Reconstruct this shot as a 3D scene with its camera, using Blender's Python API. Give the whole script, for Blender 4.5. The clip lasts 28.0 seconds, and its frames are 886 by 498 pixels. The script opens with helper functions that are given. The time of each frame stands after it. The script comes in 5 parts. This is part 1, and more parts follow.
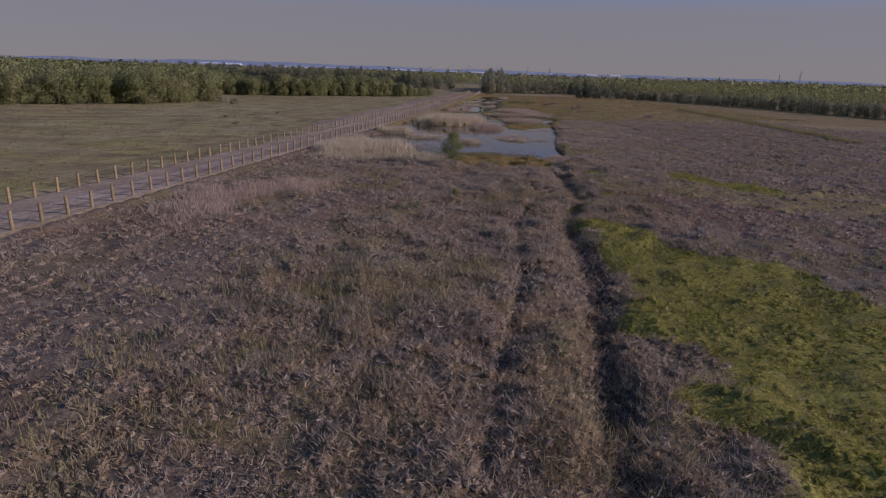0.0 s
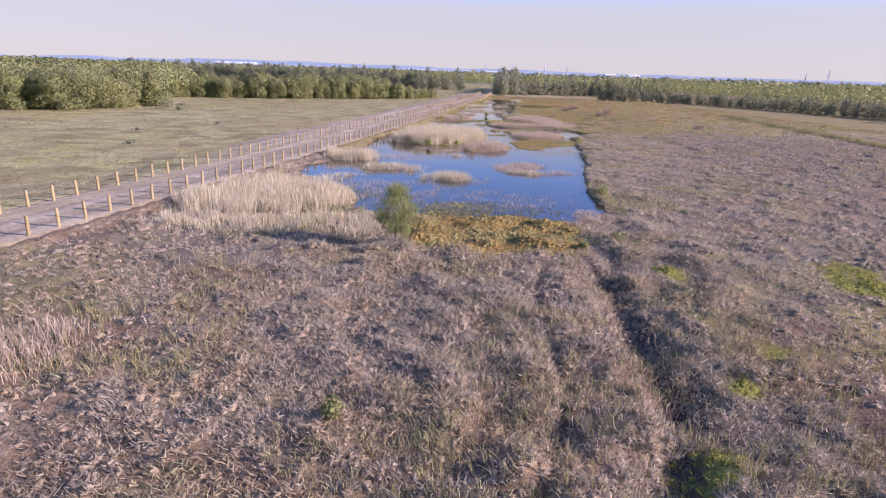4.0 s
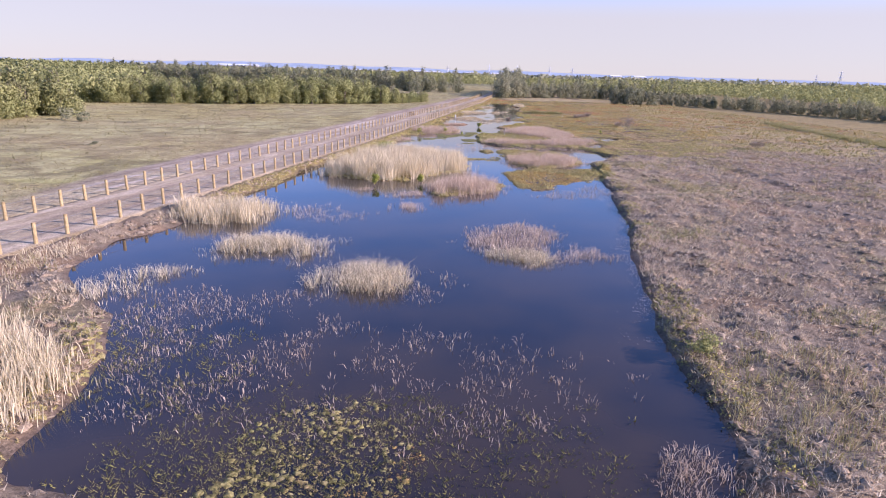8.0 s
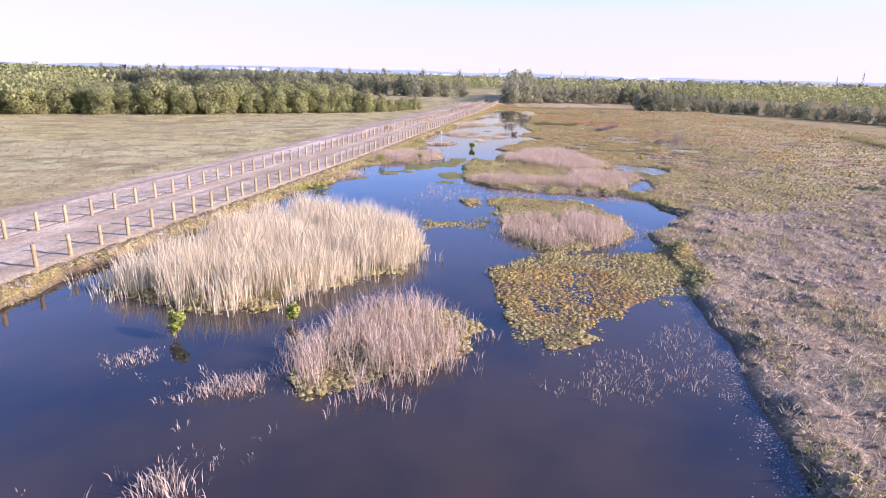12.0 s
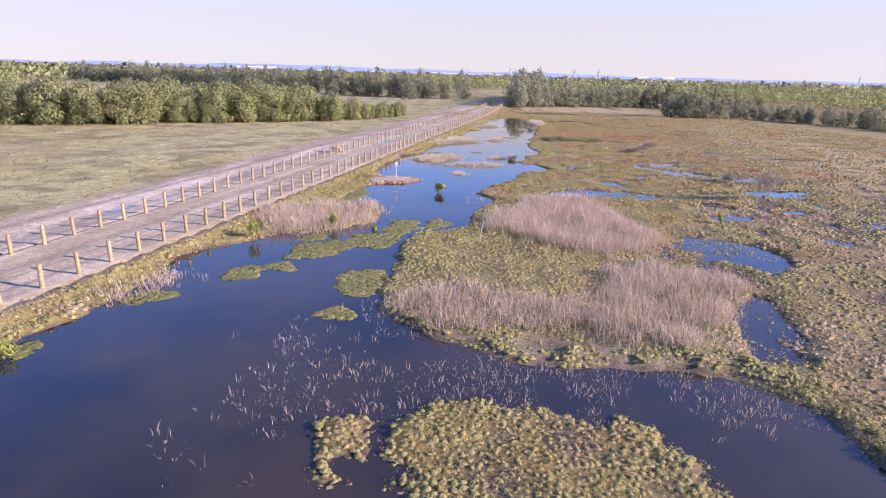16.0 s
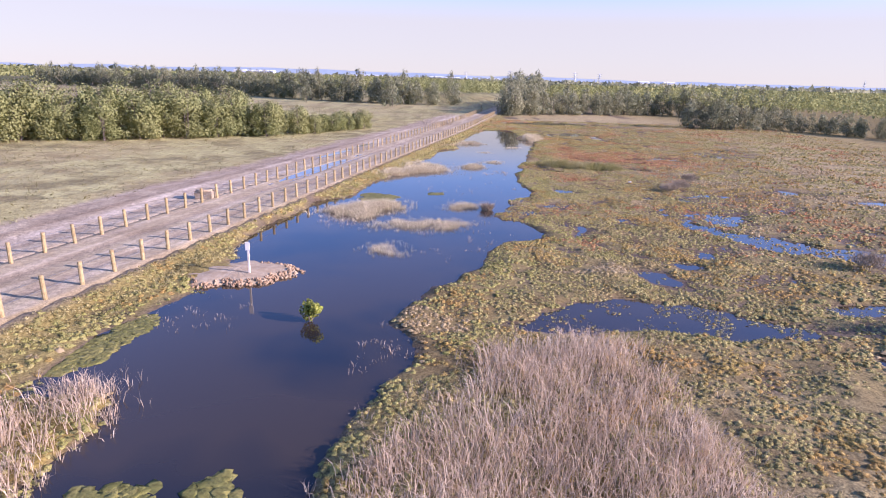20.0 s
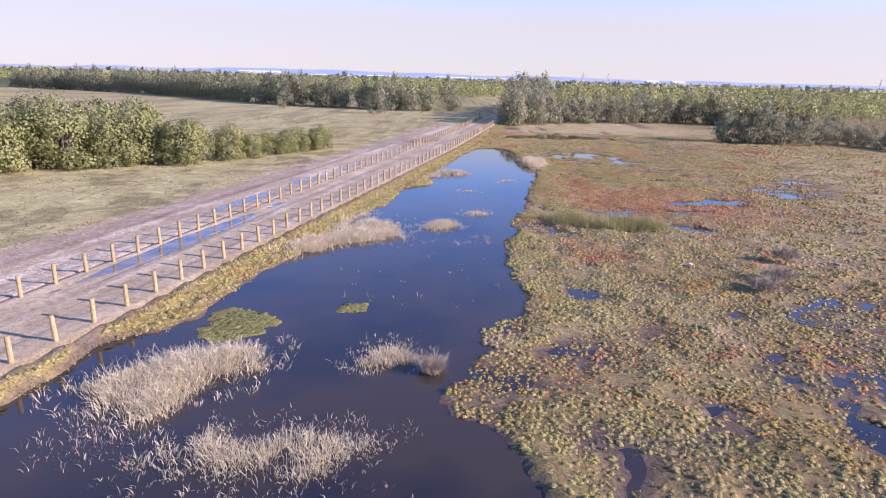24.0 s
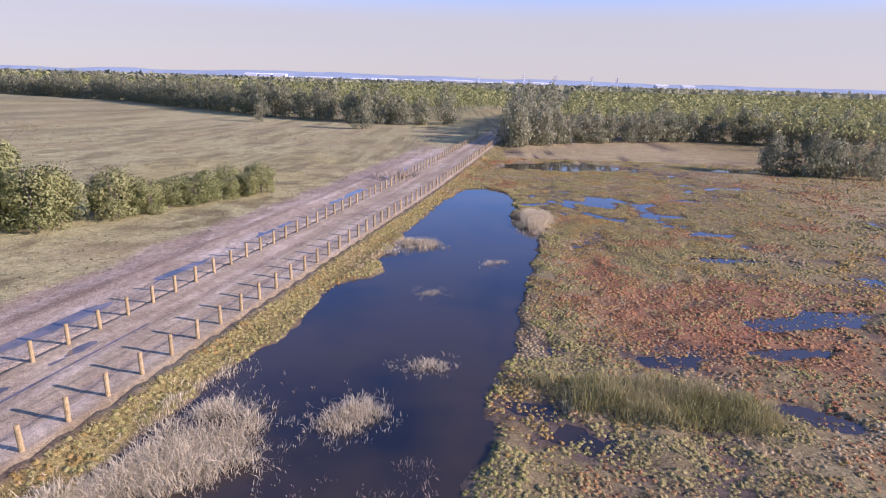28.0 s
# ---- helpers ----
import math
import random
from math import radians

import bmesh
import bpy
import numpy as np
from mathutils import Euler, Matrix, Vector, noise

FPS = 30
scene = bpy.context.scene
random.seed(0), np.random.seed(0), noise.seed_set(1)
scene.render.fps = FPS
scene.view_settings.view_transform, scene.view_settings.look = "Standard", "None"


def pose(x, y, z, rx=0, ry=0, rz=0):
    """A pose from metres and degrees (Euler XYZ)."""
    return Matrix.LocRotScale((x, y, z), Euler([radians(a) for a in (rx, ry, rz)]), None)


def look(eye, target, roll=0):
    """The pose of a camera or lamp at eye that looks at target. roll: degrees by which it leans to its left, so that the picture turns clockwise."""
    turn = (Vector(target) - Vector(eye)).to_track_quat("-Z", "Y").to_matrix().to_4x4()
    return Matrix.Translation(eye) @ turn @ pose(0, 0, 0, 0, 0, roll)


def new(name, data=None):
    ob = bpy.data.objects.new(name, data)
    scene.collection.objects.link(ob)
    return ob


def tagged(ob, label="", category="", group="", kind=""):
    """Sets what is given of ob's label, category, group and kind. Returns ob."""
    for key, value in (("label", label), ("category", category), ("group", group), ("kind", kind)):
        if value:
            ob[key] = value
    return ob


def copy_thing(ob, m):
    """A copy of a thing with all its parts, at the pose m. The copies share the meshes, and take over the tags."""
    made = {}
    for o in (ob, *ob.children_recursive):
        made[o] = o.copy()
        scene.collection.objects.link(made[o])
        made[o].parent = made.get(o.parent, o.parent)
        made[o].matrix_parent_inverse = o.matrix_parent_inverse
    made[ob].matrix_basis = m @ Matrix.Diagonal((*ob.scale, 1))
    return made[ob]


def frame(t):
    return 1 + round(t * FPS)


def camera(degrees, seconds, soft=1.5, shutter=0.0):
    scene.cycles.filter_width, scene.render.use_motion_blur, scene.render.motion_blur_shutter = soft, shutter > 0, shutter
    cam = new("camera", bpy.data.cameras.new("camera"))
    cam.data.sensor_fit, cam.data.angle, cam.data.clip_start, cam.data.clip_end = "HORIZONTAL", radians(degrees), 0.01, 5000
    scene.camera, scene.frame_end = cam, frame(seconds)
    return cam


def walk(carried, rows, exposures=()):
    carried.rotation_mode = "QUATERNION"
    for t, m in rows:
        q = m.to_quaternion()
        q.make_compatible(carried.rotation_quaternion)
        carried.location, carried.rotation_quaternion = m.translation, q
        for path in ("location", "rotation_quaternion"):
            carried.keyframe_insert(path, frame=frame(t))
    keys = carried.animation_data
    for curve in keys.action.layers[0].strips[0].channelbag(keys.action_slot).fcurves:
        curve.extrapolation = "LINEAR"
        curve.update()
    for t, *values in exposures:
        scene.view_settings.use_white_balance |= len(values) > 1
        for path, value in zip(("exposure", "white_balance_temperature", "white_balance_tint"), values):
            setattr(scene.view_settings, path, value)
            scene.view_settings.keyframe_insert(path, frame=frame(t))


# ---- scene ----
cam = camera(74.3, 28.0, 1.05)
PATH = [
    (0, (1.35, 0.567, 9.132), (1.516, 2.477, 8.56), 1.8),
    (0.5, (2.315, 4.416, 9.083), (2.466, 6.327, 8.512), 1.7),
    (1, (3.224, 8.264, 8.976), (3.366, 10.176, 8.407), 1.8),
    (1.5, (4.076, 11.946, 9.032), (4.21, 13.859, 8.464), 1.9),
    (2, (4.875, 15.534, 9.15), (5.005, 17.446, 8.58), 1.8),
    (2.5, (5.62, 19.245, 9.178), (5.747, 21.158, 8.608), 1.8),
    (4.5, (8.519, 33.444, 9.271), (8.63, 35.356, 8.695), 1.8),
    (5, (9.019, 36.624, 9.181), (9.129, 38.537, 8.609), 1.6),
    (5.5, (9.869, 40.07, 9.121), (9.972, 41.984, 8.551), 1.5),
    (6, (10.665, 43.69, 9.077), (10.766, 45.605, 8.509), 1.4),
    (6.5, (11.441, 47.277, 9.009), (11.537, 49.193, 8.444), 1.4),
    (7, (12.112, 50.821, 9.025), (12.209, 52.736, 8.458), 1.4),
    (7.5, (12.829, 54.401, 9.054), (12.925, 56.316, 8.486), 1.5),
    (8, (13.55, 58.197, 9.067), (13.649, 60.111, 8.497), 1.7),
    (8.5, (14.278, 61.771, 9.091), (14.376, 63.685, 8.518), 1.9),
    (9, (14.957, 65.324, 9.146), (15.054, 67.237, 8.571), 2.0),
    (9.5, (15.644, 68.859, 9.159), (15.74, 70.772, 8.584), 2.0),
    (10, (16.405, 72.448, 9.178), (16.489, 74.362, 8.604), 2.0),
    (10.5, (17.128, 76.128, 9.259), (17.205, 78.042, 8.684), 1.7),
    (11, (17.805, 79.801, 9.19), (17.875, 81.717, 8.622), 1.7),
    (11.5, (18.431, 83.571, 9.122), (18.495, 85.489, 8.558), 1.6),
    (12, (19.057, 87.482, 9.168), (19.117, 89.401, 8.606), 1.4),
    (12.5, (19.651, 91.373, 9.188), (19.709, 93.292, 8.628), 1.4),
    (14.5, (23.026, 106.829, 9.591), (23.054, 108.745, 9.019), 1.4),
    (15, (23.637, 110.684, 9.497), (23.665, 112.601, 8.929), 1.5),
    (15.5, (24.316, 114.273, 9.646), (24.342, 116.19, 9.076), 1.6),
    (16, (24.951, 117.936, 9.56), (24.976, 119.854, 8.994), 1.6),
    (16.5, (25.703, 121.498, 9.447), (25.726, 123.417, 8.886), 1.6),
    (17, (26.332, 125.05, 9.468), (26.357, 126.969, 8.906), 1.6),
    (17.5, (26.999, 128.68, 9.362), (27.024, 130.601, 8.807), 1.6),
    (18, (27.674, 132.128, 9.346), (27.698, 134.051, 8.795), 1.6),
    (18.5, (28.288, 135.472, 9.339), (28.315, 137.395, 8.791), 1.6),
    (19, (28.935, 138.781, 9.366), (28.962, 140.705, 8.819), 1.6),
    (19.5, (29.481, 142.033, 9.43), (29.509, 143.956, 8.882), 1.7),
    (20, (30.127, 145.232, 9.541), (30.152, 147.153, 8.987), 1.7),
    (20.5, (30.639, 148.358, 9.575), (30.667, 150.281, 9.024), 1.7),
    (21, (31.17, 151.514, 9.685), (31.196, 153.437, 9.134), 1.7),
    (21.5, (31.696, 154.664, 9.934), (31.717, 156.584, 9.375), 2.0),
    (23.5, (33.604, 166.22, 10.628), (33.611, 168.139, 10.066), 1.6),
    (24, (34.297, 169.215, 10.724), (34.297, 171.136, 10.169), 1.5),
    (24.5, (34.807, 172.152, 11.068), (34.807, 174.073, 10.51), 1.5),
    (25, (35.327, 175.052, 11.322), (35.322, 176.974, 10.768), 1.5),
    (25.5, (35.78, 178.007, 11.668), (35.772, 179.929, 11.115), 1.5),
    (26, (36.199, 180.959, 11.937), (36.187, 182.882, 11.388), 1.5),
    (26.5, (36.597, 183.851, 12.121), (36.583, 185.776, 11.577), 1.4),
    (27, (36.926, 186.601, 12.373), (36.91, 188.526, 11.831), 1.5),
    (27.5, (37.349, 189.2, 12.773), (37.329, 191.124, 12.225), 1.7),
    (28, (37.829, 191.755, 13.131), (37.806, 193.679, 12.583), 1.7),
]
EXPOSURES = tuple((t, stops, 5550, 43) for t, stops in ((0.0, -0.85), (0.2, -0.35), (0.5, 0.5), (0.8, 0.85), (5.0, 0.8), (8.0, 0.95), (9.0, 1.15), (10.0, 1.25), (12.0, 1.3), (15.0, 0.95), (17.0, 1.2), (19.0, 1.05), (21.0, 1.1), (25.0, 1.0), (28.0, 0.72)))
walk(cam, [(t, look(eye, target, roll)) for t, eye, target, roll in PATH], EXPOSURES)


# ---- light ----
world = bpy.data.worlds.new("sky")
scene.world = world
world.use_nodes = True
wn, wl = world.node_tree.nodes, world.node_tree.links
sky = wn.new("ShaderNodeTexSky")
sky.sky_type = "NISHITA"
sky.sun_disc = False
SUN_EL, SUN_DIR = radians(21), Vector((0.97, -0.24, 0))
sky.sun_elevation = SUN_EL
sky.sun_rotation = math.atan2(SUN_DIR.x, SUN_DIR.y)
sky.air_density, sky.dust_density, sky.ozone_density = 1.0, 0.15, 4.6
wn["Background"].inputs["Strength"].default_value = 0.115
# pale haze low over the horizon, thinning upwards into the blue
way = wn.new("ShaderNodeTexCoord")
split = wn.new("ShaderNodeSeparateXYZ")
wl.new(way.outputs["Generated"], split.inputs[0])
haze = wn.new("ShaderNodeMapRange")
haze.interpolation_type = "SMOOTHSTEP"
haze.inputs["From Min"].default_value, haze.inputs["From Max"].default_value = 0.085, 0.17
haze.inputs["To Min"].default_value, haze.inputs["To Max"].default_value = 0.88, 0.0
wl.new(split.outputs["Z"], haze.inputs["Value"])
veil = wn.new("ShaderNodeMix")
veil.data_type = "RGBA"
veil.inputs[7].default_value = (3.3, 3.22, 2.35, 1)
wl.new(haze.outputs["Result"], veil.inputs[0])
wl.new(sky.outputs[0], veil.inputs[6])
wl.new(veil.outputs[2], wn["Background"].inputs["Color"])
sun_data = bpy.data.lights.new("sun", "SUN")
sun_data.energy, sun_data.angle, sun_data.color = 5.0, radians(0.6), (1.0, 0.87, 0.69)
sun = new("sun", sun_data)
to_sun = SUN_DIR.normalized() * math.cos(SUN_EL) + Vector((0, 0, math.sin(SUN_EL)))
sun.matrix_world = look((200, 0, 150), Vector((200, 0, 150)) - to_sun)


# ---- materials ----
def ramp_node(nt, stops):
    node = nt.nodes.new("ShaderNodeValToRGB")
    els = node.color_ramp.elements
    while len(els) < len(stops):
        els.new(0.5)
    for el, (at, col) in zip(els, stops):
        el.position, el.color = at, (*col, 1)
    return node


def noise_node(nt, scale, detail=4.0, rough=0.6):
    geo = nt.nodes.new("ShaderNodeNewGeometry")
    tex = nt.nodes.new("ShaderNodeTexNoise")
    tex.inputs["Scale"].default_value, tex.inputs["Detail"].default_value = scale, detail
    tex.inputs["Roughness"].default_value = rough
    nt.links.new(geo.outputs["Position"], tex.inputs["Vector"])
    return tex


def mix_node(nt, a, b, fac, how="MIX"):
    node = nt.nodes.new("ShaderNodeMix")
    node.data_type, node.blend_type = "RGBA", how
    for sock, val in ((node.inputs[0], fac), (node.inputs[6], a), (node.inputs[7], b)):
        if isinstance(val, bpy.types.NodeSocket):
            nt.links.new(val, sock)
        else:
            sock.default_value = val if not isinstance(val, tuple) else (*val, 1)
    return node.outputs[2]


def blank(name):
    mat = bpy.data.materials.new(name)
    mat.use_nodes = True
    nt = mat.node_tree
    bsdf = nt.nodes["Principled BSDF"]
    return mat, nt, bsdf


def foliage(name, island, patch, patch_scale=0.12, through_light=0.25, rough=0.7, grain=0.0):
    """Leaves or blades: colours by island, shifted in broad patches, with light passing through."""
    mat, nt, bsdf = blank(name)
    geo = nt.nodes.new("ShaderNodeNewGeometry")
    r1 = ramp_node(nt, island)
    nt.links.new(geo.outputs["Random Per Island"], r1.inputs[0])
    n = noise_node(nt, patch_scale, 3.0)
    r2 = ramp_node(nt, patch)
    nt.links.new(n.outputs["Fac"], r2.inputs[0])
    col = mix_node(nt, r1.outputs[0], r2.outputs[0], 0.55)
    if grain:
        n3 = noise_node(nt, grain, 5.0, 0.7)
        r3 = ramp_node(nt, ((0.32, (0.5, 0.48, 0.46)), (0.5, (1.0, 1.0, 1.0)), (0.68, (1.35, 1.33, 1.28))))
        nt.links.new(n3.outputs["Fac"], r3.inputs[0])
        col = mix_node(nt, col, r3.outputs[0], 1.0, "MULTIPLY")
        bmp = nt.nodes.new("ShaderNodeBump")
        bmp.inputs["Strength"].default_value, bmp.inputs["Distance"].default_value = 0.9, 0.05
        nt.links.new(n3.outputs["Fac"], bmp.inputs["Height"])
        nt.links.new(bmp.outputs[0], bsdf.inputs["Normal"])
    nt.links.new(col, bsdf.inputs["Base Color"])
    bsdf.inputs["Roughness"].default_value = rough
    bsdf.inputs["Specular IOR Level"].default_value = 0.08
    tr = nt.nodes.new("ShaderNodeBsdfTranslucent")
    nt.links.new(col, tr.inputs["Color"])
    mix = nt.nodes.new("ShaderNodeMixShader")
    mix.inputs[0].default_value = through_light
    nt.links.new(bsdf.outputs[0], mix.inputs[1])
    nt.links.new(tr.outputs[0], mix.inputs[2])
    nt.links.new(mix.outputs[0], nt.nodes["Material Output"].inputs["Surface"])
    return mat


def solid(name, stops, scale=3.0, rough=0.8, bump=0.0, bump_scale=20.0, spec=0.3, metal=0.0, per_object=0.0):
    mat, nt, bsdf = blank(name)
    n = noise_node(nt, scale, 5.0)
    r = ramp_node(nt, stops)
    nt.links.new(n.outputs["Fac"], r.inputs[0])
    col = r.outputs[0]
    if per_object:
        info = nt.nodes.new("ShaderNodeObjectInfo")
        r2 = ramp_node(nt, ((0.0, (1 - per_object,) * 3), (1.0, (1.0, 1.0, 1.0))))
        nt.links.new(info.outputs["Random"], r2.inputs[0])
        col = mix_node(nt, col, r2.outputs[0], 1.0, "MULTIPLY")
    nt.links.new(col, bsdf.inputs["Base Color"])
    bsdf.inputs["Roughness"].default_value, bsdf.inputs["Metallic"].default_value = rough, metal
    bsdf.inputs["Specular IOR Level"].default_value = spec
    if bump:
        nb = noise_node(nt, bump_scale, 4.0)
        b = nt.nodes.new("ShaderNodeBump")
        b.inputs["Strength"].default_value = bump
        b.inputs["Distance"].default_value = 0.05
        nt.links.new(nb.outputs["Fac"], b.inputs["Height"])
        nt.links.new(b.outputs[0], bsdf.inputs["Normal"])
    return mat


def covered(name, fine, rough=0.9, bump=0.6):
    """Ground whose cover is laid down by the mesh, broken up by grain at two scales."""
    mat, nt, bsdf = blank(name)
    att = nt.nodes.new("ShaderNodeAttribute")
    att.attribute_name = "cover"
    n1, n2 = noise_node(nt, fine, 6.0, 0.7), noise_node(nt, 0.35, 4.0)
    r1 = ramp_node(nt, ((0.25, (0.55, 0.55, 0.55)), (0.75, (1.25, 1.25, 1.25))))
    r2 = ramp_node(nt, ((0.3, (0.8, 0.76, 0.72)), (0.7, (1.15, 1.15, 1.12))))
    nt.links.new(n1.outputs["Fac"], r1.inputs[0])
    nt.links.new(n2.outputs["Fac"], r2.inputs[0])
    col = mix_node(nt, att.outputs["Color"], r1.outputs[0], 1.0, "MULTIPLY")
    col = mix_node(nt, col, r2.outputs[0], 1.0, "MULTIPLY")
    n3 = noise_node(nt, fine * 5, 6.0, 0.75)
    r3 = ramp_node(nt, ((0.34, (0.42, 0.4, 0.37)), (0.66, (1.55, 1.53, 1.48))))
    nt.links.new(n3.outputs["Fac"], r3.inputs[0])
    col = mix_node(nt, col, r3.outputs[0], 1.0, "MULTIPLY")
    nt.links.new(col, bsdf.inputs["Base Color"])
    bsdf.inputs["Roughness"].default_value = rough
    bsdf.inputs["Specular IOR Level"].default_value = 0.2
    b = nt.nodes.new("ShaderNodeBump")
    b.inputs["Strength"].default_value, b.inputs["Distance"].default_value = bump, 0.12
    nt.links.new(n1.outputs["Fac"], b.inputs["Height"])
    nt.links.new(b.outputs[0], bsdf.inputs["Normal"])
    return mat


M_GROUND = covered("marsh_soil", 2.2)
M_ROAD = covered("packed_dirt", 3.5, 0.85, 0.25)
M_SEDGE = foliage("dry_sedge", ((0.0, (0.23, 0.19, 0.12)), (0.45, (0.37, 0.32, 0.22)), (0.8, (0.49, 0.43, 0.31)), (1.0, (0.6, 0.54, 0.41))),
                  ((0.36, (0.3, 0.235, 0.155)), (0.46, (0.47, 0.405, 0.295)), (0.55, (0.46, 0.34, 0.18)), (0.63, (0.34, 0.33, 0.13))), 0.2)
M_DRYSAMPHIRE = foliage("withered_samphire", ((0.0, (0.24, 0.17, 0.08)), (0.5, (0.44, 0.34, 0.17)), (1.0, (0.58, 0.47, 0.28))),
                        ((0.35, (0.4, 0.29, 0.14)), (0.65, (0.5, 0.41, 0.22))), 0.3)
M_REED = foliage("straw_reed", ((0.0, (0.47, 0.39, 0.22)), (0.5, (0.69, 0.6, 0.38)), (1.0, (0.84, 0.76, 0.54))),
                 ((0.3, (0.56, 0.48, 0.29)), (0.7, (0.73, 0.64, 0.43))), 0.3, 0.35)
M_PINKREED = foliage("withered_reed", ((0.0, (0.33, 0.24, 0.15)), (0.5, (0.58, 0.45, 0.31)), (1.0, (0.79, 0.68, 0.5))),
                     ((0.3, (0.5, 0.38, 0.25)), (0.7, (0.64, 0.52, 0.38))), 0.3, 0.3)
M_SAMPHIRE = foliage("samphire", ((0.0, (0.29, 0.24, 0.09)), (0.5, (0.39, 0.335, 0.13)), (1.0, (0.49, 0.42, 0.19))),
                     ((0.36, (0.29, 0.29, 0.085)), (0.48, (0.43, 0.375, 0.14)), (0.56, (0.38, 0.345, 0.12)), (0.66, (0.43, 0.31, 0.15))), 0.3, 0.15, 0.75, 26.0)
M_EDGE = foliage("fresh_samphire", ((0.0, (0.29, 0.27, 0.08)), (0.5, (0.39, 0.36, 0.115)), (1.0, (0.48, 0.43, 0.16))),
                 ((0.35, (0.34, 0.335, 0.09)), (0.65, (0.46, 0.4, 0.15))), 0.3, 0.15, 0.75, 26.0)
M_ORANGE = foliage("autumn_samphire", ((0.0, (0.32, 0.21, 0.065)), (0.5, (0.45, 0.3, 0.09)), (1.0, (0.54, 0.4, 0.15))),
                   ((0.35, (0.46, 0.28, 0.09)), (0.6, (0.39, 0.33, 0.1))), 0.5, 0.15, 0.75, 26.0)
M_RED = foliage("red_samphire", ((0.0, (0.3, 0.13, 0.06)), (0.5, (0.46, 0.23, 0.1)), (1.0, (0.56, 0.36, 0.16))),
                ((0.35, (0.44, 0.19, 0.09)), (0.6, (0.46, 0.29, 0.12))), 0.3, 0.15, 0.75, 26.0)
M_LUSH = foliage("lush_grass", ((0.0, (0.18, 0.19, 0.035)), (0.5, (0.32, 0.33, 0.055)), (1.0, (0.5, 0.47, 0.11))),
                 ((0.35, (0.27, 0.29, 0.045)), (0.65, (0.44, 0.39, 0.11))), 0.5, 0.25, 0.7, 12.0)
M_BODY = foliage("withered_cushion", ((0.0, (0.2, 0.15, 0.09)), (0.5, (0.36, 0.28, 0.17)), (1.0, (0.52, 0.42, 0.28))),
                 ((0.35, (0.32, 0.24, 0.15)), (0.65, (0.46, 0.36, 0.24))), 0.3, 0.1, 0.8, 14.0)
# pale colour for added flecks that imitate a sheen on shallow water
M_SHEEN = foliage("painted_sheen", ((0.0, (0.26, 0.23, 0.19)), (0.5, (0.36, 0.33, 0.28)), (1.0, (0.48, 0.44, 0.38))),
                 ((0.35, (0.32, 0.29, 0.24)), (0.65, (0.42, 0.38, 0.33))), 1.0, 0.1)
M_FIELD = foliage("field_grass", ((0.0, (0.2, 0.17, 0.08)), (0.5, (0.36, 0.32, 0.15)), (1.0, (0.52, 0.46, 0.25))),
                  ((0.35, (0.38, 0.32, 0.15)), (0.5, (0.38, 0.35, 0.15)), (0.65, (0.34, 0.34, 0.12))), 0.12)
M_RUSH = foliage("green_rush", ((0.0, (0.18, 0.17, 0.05)), (0.5, (0.34, 0.31, 0.12)), (1.0, (0.54, 0.48, 0.26))),
                 ((0.35, (0.28, 0.27, 0.08)), (0.65, (0.44, 0.38, 0.19))), 0.5)
M_VERGE = foliage("verge_samphire", ((0.0, (0.26, 0.22, 0.08)), (0.5, (0.42, 0.36, 0.14)), (1.0, (0.58, 0.5, 0.24))),
                  ((0.35, (0.34, 0.3, 0.1)), (0.65, (0.5, 0.42, 0.2))), 0.5, 0.2)
M_LEAF = foliage("mangrove_leaf", ((0.0, (0.24, 0.25, 0.085)), (0.5, (0.31, 0.315, 0.11)), (1.0, (0.39, 0.38, 0.15))),
                 ((0.35, (0.25, 0.285, 0.11)), (0.65, (0.37, 0.37, 0.16))), 0.07, 0.3, 0.8)
M_OAK = foliage("she_oak_needles", ((0.0, (0.23, 0.245, 0.14)), (0.5, (0.29, 0.3, 0.175)), (1.0, (0.36, 0.36, 0.22))),
                ((0.35, (0.26, 0.28, 0.16)), (0.65, (0.36, 0.35, 0.21))), 0.07, 0.35)
M_BUSH = foliage("bright_leaf", ((0.0, (0.18, 0.22, 0.03)), (0.5, (0.34, 0.38, 0.06)), (1.0, (0.5, 0.5, 0.14))),
                 ((0.35, (0.3, 0.35, 0.06)), (0.65, (0.42, 0.42, 0.1))), 2.0, 0.3, 0.5)
M_ALGAE = foliage("algae", ((0.0, (0.14, 0.14, 0.04)), (0.5, (0.2, 0.19, 0.06)), (1.0, (0.28, 0.25, 0.09))),
                  ((0.35, (0.16, 0.165, 0.045)), (0.65, (0.25, 0.225, 0.07))), 0.6, 0.1, 0.6, 7.0)
M_BARK = solid("bark", ((0.3, (0.12, 0.09, 0.07)), (0.7, (0.28, 0.23, 0.19))), 6.0, 0.9, 0.6, 30)
M_TWIG = solid("grey_twig", ((0.3, (0.22, 0.17, 0.11)), (0.7, (0.44, 0.37, 0.26))), 6.0, 0.9)
M_POST = solid("pine_post", ((0.25, (0.27, 0.195, 0.09)), (0.5, (0.42, 0.315, 0.145)), (0.75, (0.5, 0.4, 0.22))), 7.0, 0.8, 0.5, 40, 0.3, 0.0, 0.25)
M_WIRE = solid("galvanised_wire", ((0.3, (0.3, 0.3, 0.3)), (0.7, (0.5, 0.5, 0.5))), 5.0, 0.5, metal=0.8)
M_SIGN = solid("white_sign_paint", ((0.3, (0.72, 0.7, 0.64)), (0.7, (0.82, 0.8, 0.76))), 4.0, 0.6)
